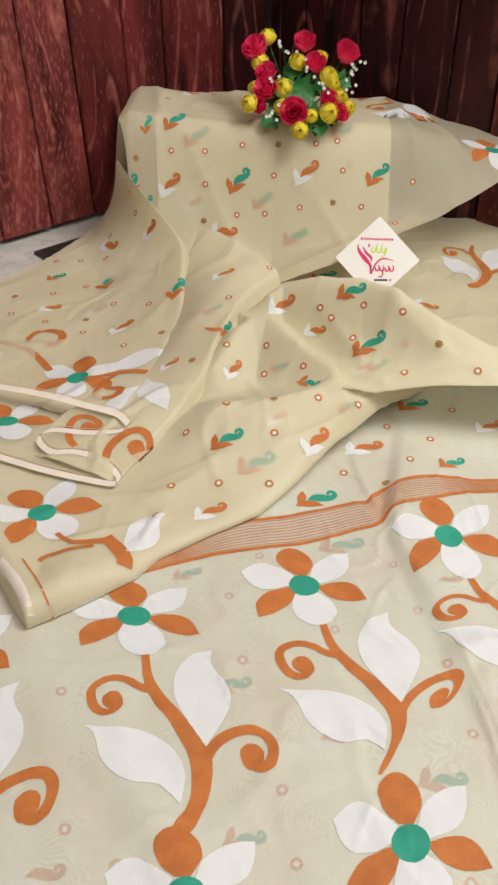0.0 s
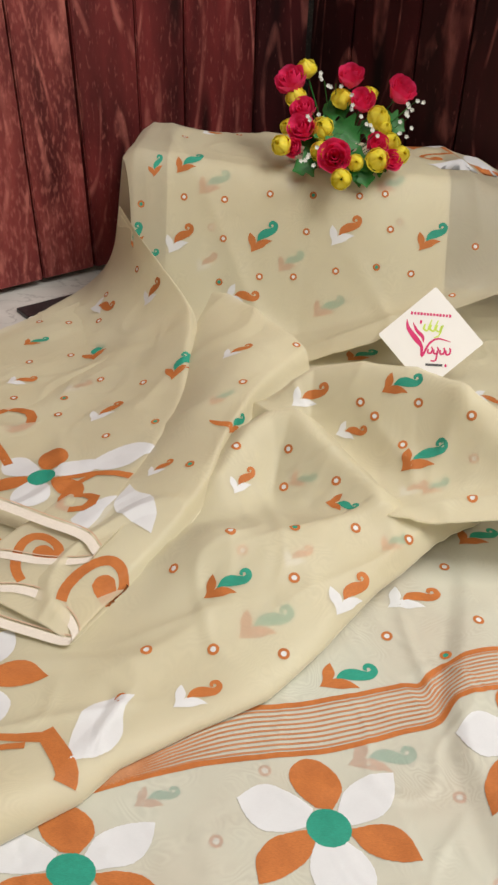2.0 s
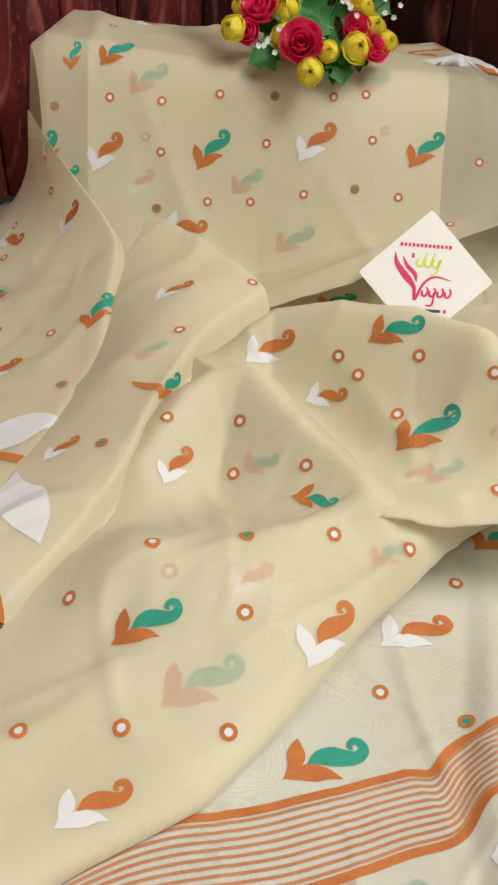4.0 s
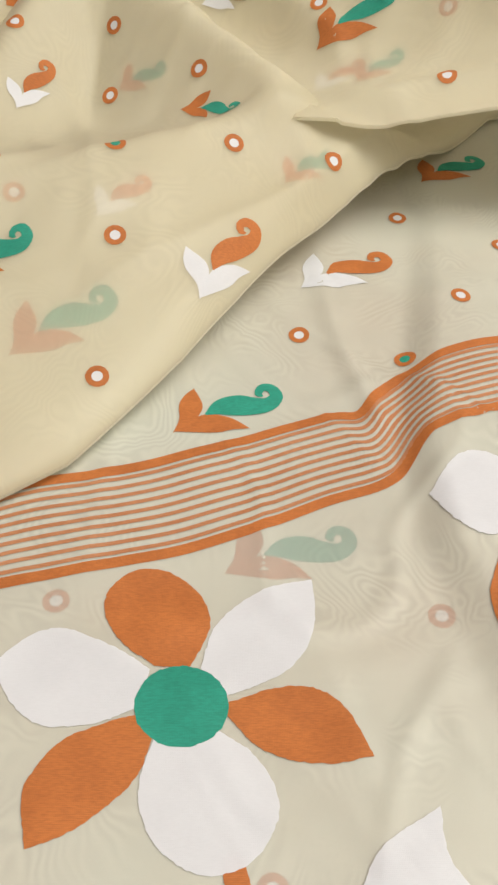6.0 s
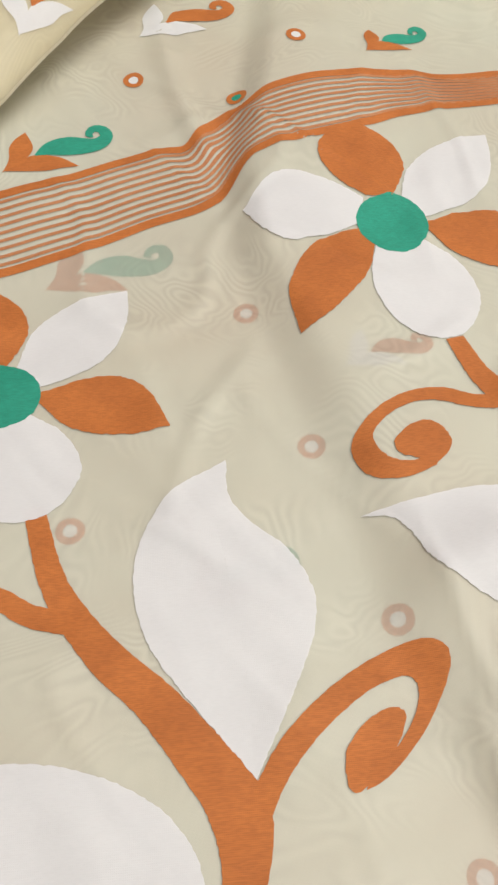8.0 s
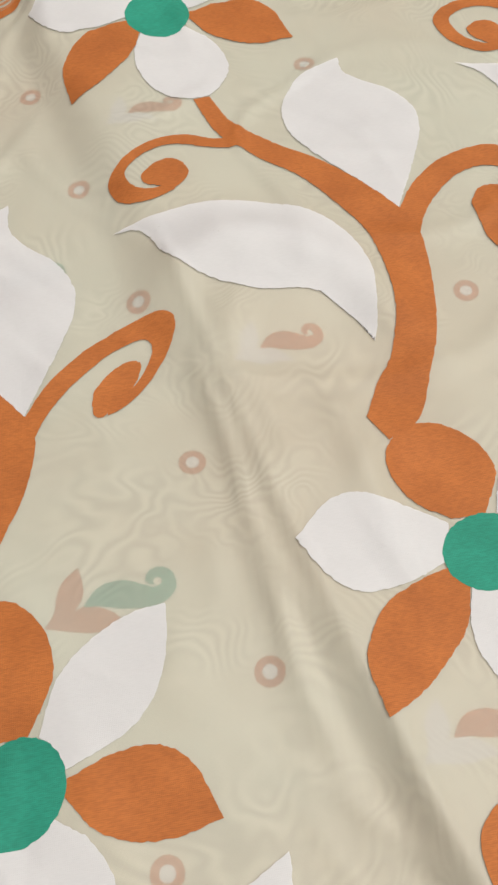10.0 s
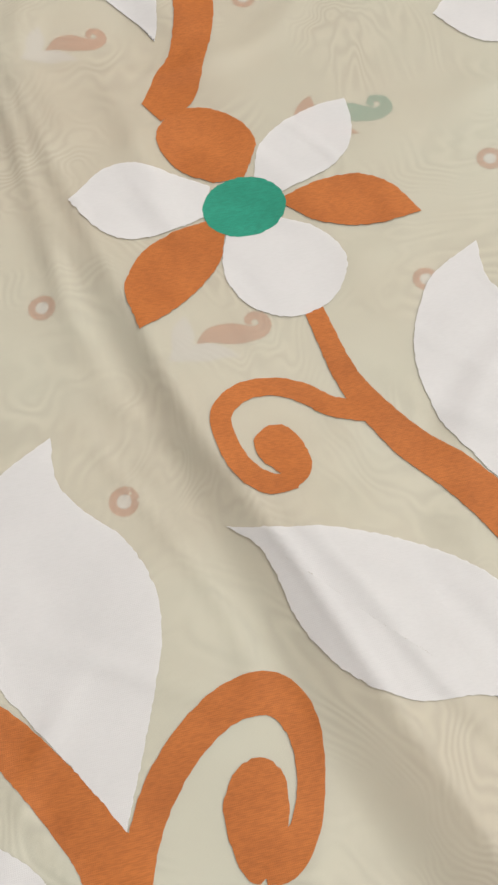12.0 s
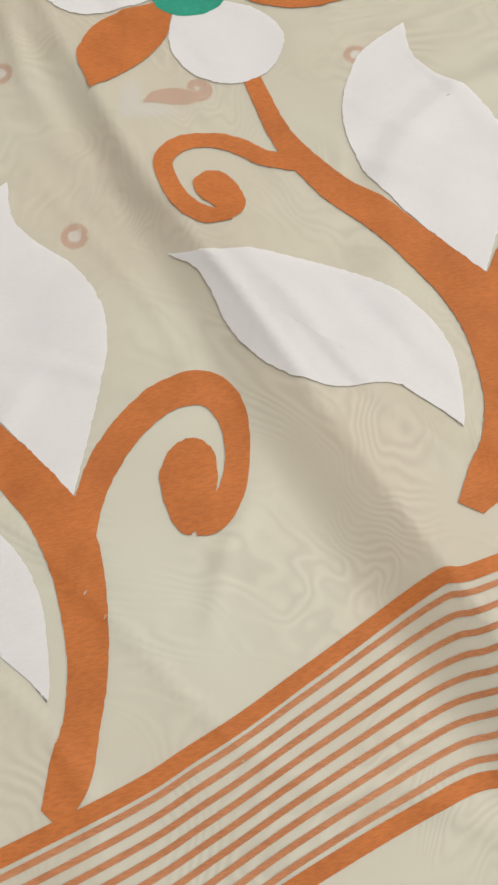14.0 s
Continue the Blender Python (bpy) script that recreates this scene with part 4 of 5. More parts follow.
# flowers and vines of the end panel, each drawn a little by the folds that it lies on
for kind, rows in [
    ("f", [(-0.0276, 0.6224), (0.106, -0.0031), (-0.0055, 0.0905), (-0.0067, -0.0023), (-0.0019, 0.009), (0.0044, -0.0028)]),
    ("v", [(-0.0283, 0.6267), (0.1028, -0.0049), (-0.0073, 0.0994), (-0.0024, -0.0186), (-0.0015, -0.0191), (-0.002, -0.0026)]),
    ("f", [(0.1436, 0.6707), (0.1016, 0.0014), (-0.0022, 0.104), (-0.0064, 0.0024), (-0.0015, 0.0046), (0.0, 0.0038)]),
    ("v", [(0.1415, 0.669), (0.0849, -0.0095), (-0.0055, 0.0924), (0.0127, 0.0017), (-0.0388, -0.0023), (0.003, -0.0094), (0.0046, 0.015), (0.0184, 0.0178), (-0.0161, 0.0161), (0.0007, -0.0015)]),
    ("f", [(0.3035, 0.7457), (0.1006, 0.0079), (0.0051, 0.1237), (0.0013, -0.0114), (0.0064, 0.0088), (0.002, -0.0019)]),
    ("v", [(0.2958, 0.7114), (0.0898, 0.0201), (-0.0137, 0.0674), (0.0221, -0.0157), (-0.0282, -0.0311), (-0.0048, -0.0048), (-0.0089, 0.0005), (0.0117, 0.0046), (-0.0065, -0.0173), (0.0007, 0.0015)]),
    ("f", [(0.2192, 0.3993), (0.0964, 0.0028), (0.0111, 0.1123), (-0.004, 0.0027), (-0.0104, -0.0139), (0.0044, 0.0057)]),
    ("v", [(0.1839, 0.3982), (0.1379, 0.0138), (-0.0419, 0.1022), (-0.0037, -0.0038), (0.0258, 0.0029), (-0.0079, -0.0008)]),
    ("f", [(0.3789, 0.4483), (0.1006, 0.0015), (0.0026, 0.0988), (-0.0032, -0.0018), (-0.0046, -0.0112), (0.0042, -0.0011)]),
    ("v", [(0.378, 0.4536), (0.0906, -0.0082), (-0.0056, 0.1104), (0.0115, 0.0035), (-0.006, -0.0055), (-0.0061, 0.0027)]),
]:
    place = (*rows[0], 0.01, 0.0, 1.0, 1)
    lay(MOTIF_NAME[kind], pulled(MOTIF[kind], [(0.0, 0.0)] + rows[1:]), place, TREE["pallu"], pallu, 0.00036, flat=True)
for x, y in [(-0.199, 0.575), (0.468, 0.805), (0.540, 0.510), (0.630, 0.830), (0.700, 0.540), (-0.124, 0.305), (0.047, 0.352)]:
    print_on("pallu", "f", x, y, 0.01, 0.0, 1.0)
    print_on("pallu", "v", x, y, 0.01, 0.0, 1.0)


def lines_on(name, sheet, rows, mat, lift=0.0006):
    """A band laid from above on a sheet: rows of x, y, half width."""
    pts, faces = strip_fill(rows, 1.0)
    verts = []
    for q in pts:
        h, nn, _, _ = TREE[sheet].ray_cast((q[0], q[1], 0.5), (0, 0, -1))
        verts.append((q[0], q[1], (h.z if h else 0.0) + lift))
    return mesh_object(name, verts, faces, mat, SHEET[sheet])


THIN_ORANGE = dyed("thin_orange_dye", (0.47, 0.185, 0.075), (0.55, 0.25, 0.12))


# striped bands: a thick line each side and thin lines between
def striped_band(far, near, thin):
    n = 300
    A, B = rail([(x, y, 0) for x, y in far], n), rail([(x, y, 0) for x, y in near], n)
    for k in range(thin + 2):
        u = k / (thin + 1)
        thick = 0.0024 if k in (0, thin + 1) else 0.0009
        line = A * (1 - u) + B * u
        lines_on("border_stripe", "pallu", [(x, y, thick) for x, y, _ in line], ORANGE if thick > 0.001 else THIN_ORANGE, 0.0002)


striped_band([(-0.10, 0.655), (-0.029, 0.692), (0.055, 0.755), (0.109, 0.770), (0.153, 0.7845), (0.203, 0.801), (0.218, 0.802), (0.232, 0.819), (0.253, 0.831), (0.280, 0.842), (0.308, 0.848), (0.330, 0.8485), (0.377, 0.848), (0.55, 0.865), (0.78, 0.89)],
             [(-0.10, 0.642), (-0.028, 0.680), (0.040, 0.708), (0.118, 0.7265), (0.155, 0.737), (0.198, 0.754), (0.2264, 0.7637), (0.242, 0.783), (0.252, 0.7895), (0.2995, 0.8087), (0.324, 0.820), (0.375, 0.828), (0.55, 0.845), (0.78, 0.87)], 9)
striped_band([(-0.30, 0.06), (0.0, 0.10), (0.264, 0.151), (0.323, 0.166), (0.358, 0.179), (0.400, 0.195), (0.420, 0.196), (0.55, 0.22), (0.78, 0.25)],
             [(-0.30, 0.01), (0.0, 0.05), (0.264, 0.104), (0.343, 0.127), (0.388, 0.138), (0.398, 0.139), (0.420, 0.141), (0.55, 0.165), (0.78, 0.195)], 9)

# ---- card ----
card = thing("price_card", "white square card standing on its corner, pink and lime logo shapes", "card")
T, L, R = Vector((0.272, 1.347, 0.131)), Vector((0.205, 1.315, 0.072)), Vector((0.334, 1.306, 0.073))
UX, UY = (R - L).normalized(), Vector()
mid = (L + R) / 2
UY = (T - mid) - UX * (T - mid).dot(UX)
HALF = ((R - L).length / 2 + UY.length) / 2
UY.normalize()
UN = UX.cross(UY)


def on_card(name, pts, faces, mat, lift):
    return mesh_object(name, [mid + UX * p[0] + UY * p[1] + UN * lift for p in pts], faces, mat, card, smooth=False)


corner = []
for k in range(4):
    a = radians(90 * k)
    d, s = Vector((math.cos(a), math.sin(a))), Vector((-math.sin(a), math.cos(a)))
    corner += [d * (HALF - 0.005) - s * 0.005, d * (HALF - 0.002) - s * 0.0022, d * (HALF - 0.001), d * (HALF - 0.002) + s * 0.0022, d * (HALF - 0.005) + s * 0.005]
n = len(corner)
verts = [mid + UX * p.x + UY * p.y + UN * z for z in (0.0, -0.0012) for p in corner]
mesh_object("card_board", verts, [tuple(range(n)), tuple(range(2 * n - 1, n - 1, -1))] + [(k, n + k, n + (k + 1) % n, (k + 1) % n) for k in range(n)], CARD, card, smooth=False)


def ink(name, rows, mat, lift=0.0003):
    pts, faces = strip_fill([(x * HALF, y * HALF, w * HALF) for x, y, w in rows], 0.0008)
    return on_card(name, pts, faces, mat, lift)


for k in range(13):
    ink("web_line_bar", [(-0.42 + 0.06 * k, 0.46, 0.024 + 0.008 * (k % 3 == 0)), (-0.42 + 0.06 * k + 0.042, 0.462, 0.024)], CARD_PINK)
ink("swoosh", [(-0.48, 0.33, 0.008), (-0.44, 0.17, 0.035), (-0.28, -0.02, 0.05), (-0.16, -0.16, 0.03), (-0.13, -0.34, 0.022), (-0.02, -0.10, 0.02), (0.14, 0.01, 0.016), (0.38, -0.03, 0.006)], CARD_PINK)
ink("swoosh", [(-0.36, 0.28, 0.006), (-0.28, 0.14, 0.028), (-0.16, 0.03, 0.03), (-0.13, -0.08, 0.008)], CARD_PINK)
ink("dot", [(-0.235, 0.305, 0.03), (-0.215, 0.305, 0.04), (-0.195, 0.305, 0.03)], CARD_PINK)
for x in (-0.10, 0.02, 0.13):
    ink("lime_stroke", [(x - 0.03, 0.27, 0.016), (x - 0.05, 0.18, 0.018), (x + 0.02, 0.15, 0.016), (x + 0.05, 0.25, 0.014), (x + 0.09, 0.36 - 0.1 * (x > 0.1), 0.012)], CARD_LIME)
ink("lime_stroke", [(0.20, 0.27, 0.016), (0.15, 0.08, 0.014), (0.06, 0.02, 0.010)], CARD_LIME)
for x in (0.02, 0.13, 0.25, 0.36):
    ink("pink_stroke", [(x - 0.05, -0.20, 0.016), (x - 0.045, -0.27, 0.018), (x + 0.01, -0.27, 0.018), (x + 0.035, -0.20, 0.016), (x + 0.01, -0.15, 0.014)], CARD_PINK)
ink("pink_stroke", [(0.15, -0.22, 0.016), (0.13, -0.40, 0.016), (0.04, -0.42, 0.012)], CARD_PINK)
ink("tag_line_bar", [(-0.05, -0.50, 0.022), (0.27, -0.49, 0.022)], CARD_BLACK)
ink("heart", [(0.31, -0.49, 0.02), (0.33, -0.49, 0.03), (0.35, -0.49, 0.02)], CARD_PINK)


# ---- bouquet ----
bouquet = thing("bouquet", "artificial bouquet of pink and yellow roses with green leaves", "bouquet", 0.14, 1.57, 0.225)
BASE = Vector((0.14, 1.60, 0.20))


def turn_to(way, spin):
    q = way.to_track_quat("Z", "Y").to_matrix().to_4x4()
    return q @ Matrix.Rotation(spin, 4, "Z")


def rose_mesh(r, seed, mat, open_up):
    """Cupped petals in whorls, the outer ones wider and turned back."""
    rnd, verts, faces = random.Random(seed), [], []
    whorls = [(2, 0.22, 1.0, 0.0), (3, 0.42, 1.02, 0.02), (4, 0.66, 0.92, 0.10), (5, 0.90, 0.72, 0.22)]
    if open_up < 0.5:
        whorls = [(3, 0.34, 0.92, -0.30), (3, 0.60, 1.02, -0.62), (4, 0.86, 0.98, -0.80), (3, 0.95, 0.42, -0.05)]
    for w, (count, rad, high, flare) in enumerate(whorls):
        shift = rnd.uniform(0, 6.28)
        for k in range(count):
            a0 = shift + 6.2832 * k / count
            span = 6.2832 / count * 0.78
            base, nu, nv = len(verts), 7, 6
            tall = high * rnd.uniform(0.92, 1.08)
            for i in range(nv):
                v = i / (nv - 1)
                for j in range(nu):
                    u = j / (nu - 1) * 2 - 1
                    edge = 1 - 0.28 * abs(u) ** 2.2
                    zz = -0.75 + (tall + 0.70) * v * edge
                    rr = rad * (0.30 + 0.75 * math.sin(min(v * 1.9, 1.57))) + flare * max(v - 0.6, 0) * 1.8 + 0.03 * math.sin(5 * u + k) * v + 0.06 * u
                    a = a0 + u * span * (0.55 + 0.45 * v)
                    verts.append((r * rr * math.cos(a), r * rr * math.sin(a), r * zz))
            faces += [(base + i * nu + j, base + i * nu + j + 1, base + (i + 1) * nu + j + 1, base + (i + 1) * nu + j) for i in range(nv - 1) for j in range(nu - 1)]
    return verts, faces


def tube(name, a, b, r, mat, parent, sag=0.0):
    bm = bmesh.new()
    A, B = Vector(a), Vector(b)
    rows = []
    for k in range(6):
        u = k / 5
        p = A.lerp(B, u) + Vector((0, 0, sag * math.sin(3.14 * u)))
        rows.append([bm.verts.new(p + Vector((r * math.cos(t), r * math.sin(t), 0))) for t in np.arange(0, 6.2, 1.0472)])
    for q0, q1 in zip(rows[:-1], rows[1:]):
        for k in range(6):
            bm.faces.new((q0[k], q0[(k + 1) % 6], q1[(k + 1) % 6], q1[k]))
    ob = part(name, bm, mat, parent)
    ob.matrix_parent_inverse = parent.matrix_basis.inverted()
    return ob


def bloom(x, y, z, r, mat, seed, open_up, label):
    c = Vector((x, y, z))
    way = ((c - BASE).normalized() * 1.0 + Vector((-0.02, -0.55, 0.25))).normalized()
    v, f = rose_mesh(r, seed, mat, open_up)
    ob = mesh_object("rose", v, f, mat, bouquet, label)
    ob.matrix_parent_inverse = bouquet.matrix_basis.inverted()
    ob.matrix_basis = Matrix.Translation(c) @ turn_to(way, seed * 1.3)
    cup = bmesh.new()
    bmesh.ops.create_cone(cup, cap_ends=True, segments=8, radius1=0.001, radius2=r * 0.42, depth=r * 0.6)
    for q in cup.verts:
        q.co.z -= r * 0.80
    part("calyx", cup, LEAF, ob)
    tube("stem", BASE, c - way * r * 0.9, 0.0011, LEAF, bouquet)
    return ob


PINKS = [(0.068, 1.579, 0.323, 0.0226), (0.149, 1.587, 0.331, 0.0193), (0.166, 1.556, 0.306, 0.0183), (0.218, 1.573, 0.319, 0.0215), (0.087, 1.546, 0.293, 0.0183), (0.087, 1.522, 0.274, 0.0204), (0.132, 1.487, 0.248, 0.0236), (0.188, 1.508, 0.262, 0.0161), (0.209, 1.495, 0.245, 0.0150), (0.077, 1.505, 0.252, 0.0140)]
YELLOWS = [(0.086, 1.597, 0.338, 0.0172), (0.075, 1.566, 0.306, 0.0172), (0.138, 1.566, 0.307, 0.0172), (0.176, 1.572, 0.314, 0.0135), (0.189, 1.541, 0.290, 0.0183), (0.114, 1.526, 0.275, 0.0183), (0.060, 1.503, 0.256, 0.0161), (0.067, 1.532, 0.274, 0.0128), (0.114, 1.500, 0.251, 0.0165), (0.190, 1.487, 0.247, 0.0183), (0.143, 1.462, 0.226, 0.0161), (0.208, 1.516, 0.264, 0.0150), (0.222, 1.502, 0.252, 0.0140), (0.161, 1.484, 0.243, 0.0129), (0.199, 1.533, 0.279, 0.0117)]
for k, (x, y, z, r) in enumerate(PINKS):
    bloom(x, y, z, r * 0.88, PINK, k + 1, 1.0, "pink fabric rose")
for k, (x, y, z, r) in enumerate(YELLOWS):
    bloom(x, y, z, r * 0.90, YELLOW, k + 31, 0.3, "yellow fabric rosebud")


def leaf_mesh(length, wide, lobes):
    """A lobed leaf, folded along its midrib."""
    verts, faces, n = [], [], 15
    for i in range(n):
        u = i / (n - 1)
        w = wide * (math.sin(3.14 * u ** 0.8) ** 0.9) * (1 + 0.35 * math.cos(lobes * 6.283 * u)) + 0.0004
        bend = -0.25 * length * u * u
        for s in (-1, -0.5, 0, 0.5, 1):
            verts.append((s * w, length * u, bend + 0.25 * abs(s) * w))
    for i in range(n - 1):
        faces += [(i * 5 + j, i * 5 + j + 1, (i + 1) * 5 + j + 1, (i + 1) * 5 + j) for j in range(4)]
    return verts, faces


rnd = random.Random(5)
for x, y, z, length in [(0.151, 1.535, 0.262, 0.050), (0.160, 1.515, 0.250, 0.050), (0.142, 1.530, 0.270, 0.045), (0.113, 1.570, 0.290, 0.040), (0.197, 1.560, 0.285, 0.035), (0.132, 1.550, 0.280, 0.045), (0.207, 1.505, 0.232, 0.030), (0.110, 1.505, 0.234, 0.035), (0.165, 1.545, 0.275, 0.045), (0.125, 1.520, 0.255, 0.040), (0.175, 1.500, 0.240, 0.035), (0.095, 1.545, 0.265, 0.035), (0.205, 1.570, 0.295, 0.035), (0.150, 1.500, 0.240, 0.040)]:
    v, f = leaf_mesh(length, length * 0.42, 2.6)
    ob = mesh_object("leaf", v, f, LEAF, bouquet, "dark green plastic leaf")
    ob.matrix_parent_inverse = bouquet.matrix_basis.inverted()
    spin = rnd.uniform(0, 6.28)
    way = (Vector((1, 0, 0)) * math.cos(spin) + Vector((0, 0.55, 0.83)) * math.sin(spin) + Vector((0, -0.35, 0.1))).normalized()
    side = way.cross(Vector((rnd.uniform(-0.3, 0.3), -0.8, 0.6))).normalized()
    up = side.cross(way)
    m = Matrix((side.to_4d(), way.to_4d(), up.to_4d(), (0, 0, 0, 1))).transposed()
    for q in range(3):
        m[3][q] = 0
    m[3][3] = 1
    m.translation = Vector((x, y, z))
    ob.matrix_basis = m

for x, y, z in [(0.112, 1.575, 0.324), (0.128, 1.574, 0.321), (0.146, 1.550, 0.303), (0.099, 1.532, 0.291), (0.172, 1.532, 0.287), (0.230, 1.554, 0.302), (0.238, 1.560, 0.307), (0.224, 1.520, 0.276), (0.098, 1.485, 0.247), (0.096, 1.476, 0.236), (0.184, 1.512, 0.272), (0.227, 1.539, 0.288)]:
    c = Vector((x, y - 0.020, z + 0.008))
    stalk = tube("sprig", BASE, c, 0.0007, LEAF, bouquet)
    for k in range(3):
        d = Vector((rnd.uniform(-1, 1), rnd.uniform(-0.6, 0.2), rnd.uniform(-1, 1))) * 0.010
        verts, faces = [], []
        for p in range(5):
            a = 6.283 * p / 5
            base = len(verts)
            for uu, ww in ((0.0, 0.0), (0.6, 0.42), (1.0, 0.0), (0.6, -0.42)):
                verts.append((0.0034 * (uu * math.cos(a) - ww * math.sin(a)), 0.0034 * (uu * math.sin(a) + ww * math.cos(a)), 0.0012 * uu))
            faces.append((base, base + 1, base + 2, base + 3))
        ob = mesh_object("blossom", verts, faces, SPRIG, stalk, "tiny white plastic blossom", smooth=False)
        ob.matrix_basis = Matrix.Translation(c + d) @ turn_to(Vector((rnd.uniform(-0.4, 0.4), -0.8, 0.5)), k)

# ---- border flowers on the folded cloth ----
print_on("left", "f", -0.161, 1.026, 0.03, -20, 1.0)
lines_on("vine_print", "left", [(-0.205, 1.052, 0.005), (-0.235, 1.094, 0.005), (-0.262, 1.120, 0.005), (-0.296, 1.131, 0.005), (-0.34, 1.127, 0.005)], ORANGE)
lines_on("curl_print", "left", [(-0.250, 1.105, 0.004), (-0.258, 1.145, 0.004), (-0.242, 1.168, 0.005), (-0.214, 1.160, 0.006), (-0.206, 1.136, 0.006), (-0.222, 1.122, 0.007), (-0.236, 1.130, 0.002)], ORANGE)
lines_on("vine_print", "left", [(-0.136, 1.017, 0.003), (-0.107, 1.026, 0.004), (-0.079, 1.022, 0.0045), (-0.048, 1.006, 0.005)], ORANGE)
lines_on("curl_print", "left", [(-0.100, 1.027, 0.003), (-0.124, 1.002, 0.0035), (-0.126, 0.970, 0.004), (-0.101, 0.964, 0.005), (-0.093, 0.981, 0.006), (-0.110, 0.989, 0.002)], ORANGE)
print_on("left", "l", -0.078, 1.052, 0.036, -75, 0.8)
print_on("left", "l", -0.078, 0.955, 0.036, -60, 0.75)
print_on("left", "l", -0.33, 1.09, 0.02, 100, 0.9)
print_on("pleats", "f", -0.232, 0.925, 0.02, 20, 0.9)
print_on("folds", "f", -0.149, 0.756, 0.012, 30, 1.0)
lines_on("vine_print", "folds", [(-0.070, 0.714, 0.007), (-0.052, 0.693, 0.008), (-0.044, 0.680, 0.008), (-0.044, 0.672, 0.008)], ORANGE)
lines_on("vine_print", "folds", [(-0.125, 0.722, 0.003), (-0.105, 0.706, 0.003), (-0.070, 0.708, 0.005)], ORANGE)
lines_on("vine_print", "folds", [(-0.132, 0.674, 0.003), (-0.126, 0.683, 0.003), (-0.106, 0.694, 0.003), (-0.080, 0.699, 0.003)], ORANGE)
print_on("folds", "l", -0.030, 0.722, 0.02, -28, 0.70)
print_on("strip", "l", -0.040, 0.958, 0.03, 20, 0.72)
print_on("strip", "c", -0.062, 0.866, 0.02, 20, 1.0)
print_on("pleats", "c", -0.125, 0.893, 0.03, 60, 0.9)
print_on("drape", "f", 0.279, 1.700, 0.215, 20, 0.9)
print_on("drape", "v", 0.279, 1.700, 0.215, 10, 0.95)
print_on("drape", "f", 0.472, 1.528, 0.13, 0, 0.9)
print_on("folds", "v", 0.475, 1.56, 0.02, -25, 0.95)
lines_on("hem", "folds", [(-0.172, 0.668, 0.005), (-0.147, 0.640, 0.005), (-0.133, 0.618, 0.005), (-0.126, 0.603, 0.005)], HEM, 0.0008)
lines_on("hem_line", "folds", [(-0.148, 0.672, 0.0010), (-0.128, 0.645, 0.0010), (-0.114, 0.622, 0.0010), (-0.106, 0.612, 0.0010)], ORANGE, 0.0008)

# ---- small prints ----
# kind, x, y, z, turn, size
for row in [
    ("g", 0.026, 1.46, 0.118, 28, 0.05),
    ("w", 0.138, 1.464, 0.133, 23, 0.051),
    ("g", 0.259, 1.456, 0.136, 23, 0.047),
    ("w", -0.091, 1.458, 0.11, 28, 0.048),
    ("g", -0.084, 1.497, 0.213, 19, 0.042),
    ("g", -0.116, 1.494, 0.206, 52, 0.03),
    ("r", -0.072, 1.486, 0.183, 0, 0.0082),
    ("r", -0.015, 1.485, 0.183, 0, 0.0082),
    ("r", 0.048, 1.49, 0.193, 0, 0.0082),
    ("r", 0.172, 1.49, 0.197, 0, 0.0082),
    ("r", 0.207, 1.492, 0.201, 0, 0.0082),
    ("r", -0.014, 1.464, 0.134, 0, 0.0082),
    ("r", 0.102, 1.472, 0.148, 0, 0.0082),
    ("r", 0.218, 1.47, 0.159, 0, 0.0082),
    ("r", 0.04, 1.448, 0.087, 0, 0.0082),
    ("r", 0.088, 1.45, 0.089, 0, 0.0082),
    ("r", 0.147, 1.451, 0.101, 0, 0.0082),
    ("r", 0.251, 1.442, 0.107, 0, 0.0082),
]:
    print_on("drape", *row)
for row in [
    ("r", 0.335, 1.457, 0.146, 0, 0.0082),
    ("n", -0.132, 1.481, 0.171, 0, 0.0082),
    ("n", 0.108, 1.491, 0.194, 0, 0.0082),
    ("n", -0.017, 1.444, 0.077, 0, 0.0082),
    ("n", 0.203, 1.449, 0.111, 0, 0.0082),
    ("r", -0.011, 1.666, 0.228, 0, 0.0082),
    ("w", -0.068, 1.652, 0.227, -2, 0.03),
    ("r", -0.09, 1.616, 0.228, 0, 0.0082),
    ("r", 0.306, 1.41, 0.092, 0, 0.0082),
    ("g", -0.167, 1.46, 0.092, 60, 0.039),
    ("g", -0.194, 1.459, 0.066, 7, 0.03),
    ("w", -0.01, 1.435, 0.057, -17, 0.048),
]:
    print_on("drape", *row)
for row in [
    ("g", -0.051, 1.487, 0.188, 15, 0.047),
    ("g", 0.066, 1.454, 0.094, 16, 0.041),
    ("w", -0.049, 1.45, 0.088, 22, 0.035),
    ("g", 0.119, 1.427, 0.04, 9, 0.047),
    ("g", 0.195, 1.494, 0.202, 8, 0.04),
    ("w", 0.07, 1.497, 0.201, 8, 0.03),
    ("r", -0.032, 1.472, 0.147, 0, 0.0082),
    ("r", 0.082, 1.5, 0.206, 0, 0.0082),
    ("r", 0.23, 1.476, 0.168, 0, 0.0082),
]:
    print_on("drape_u", *row)
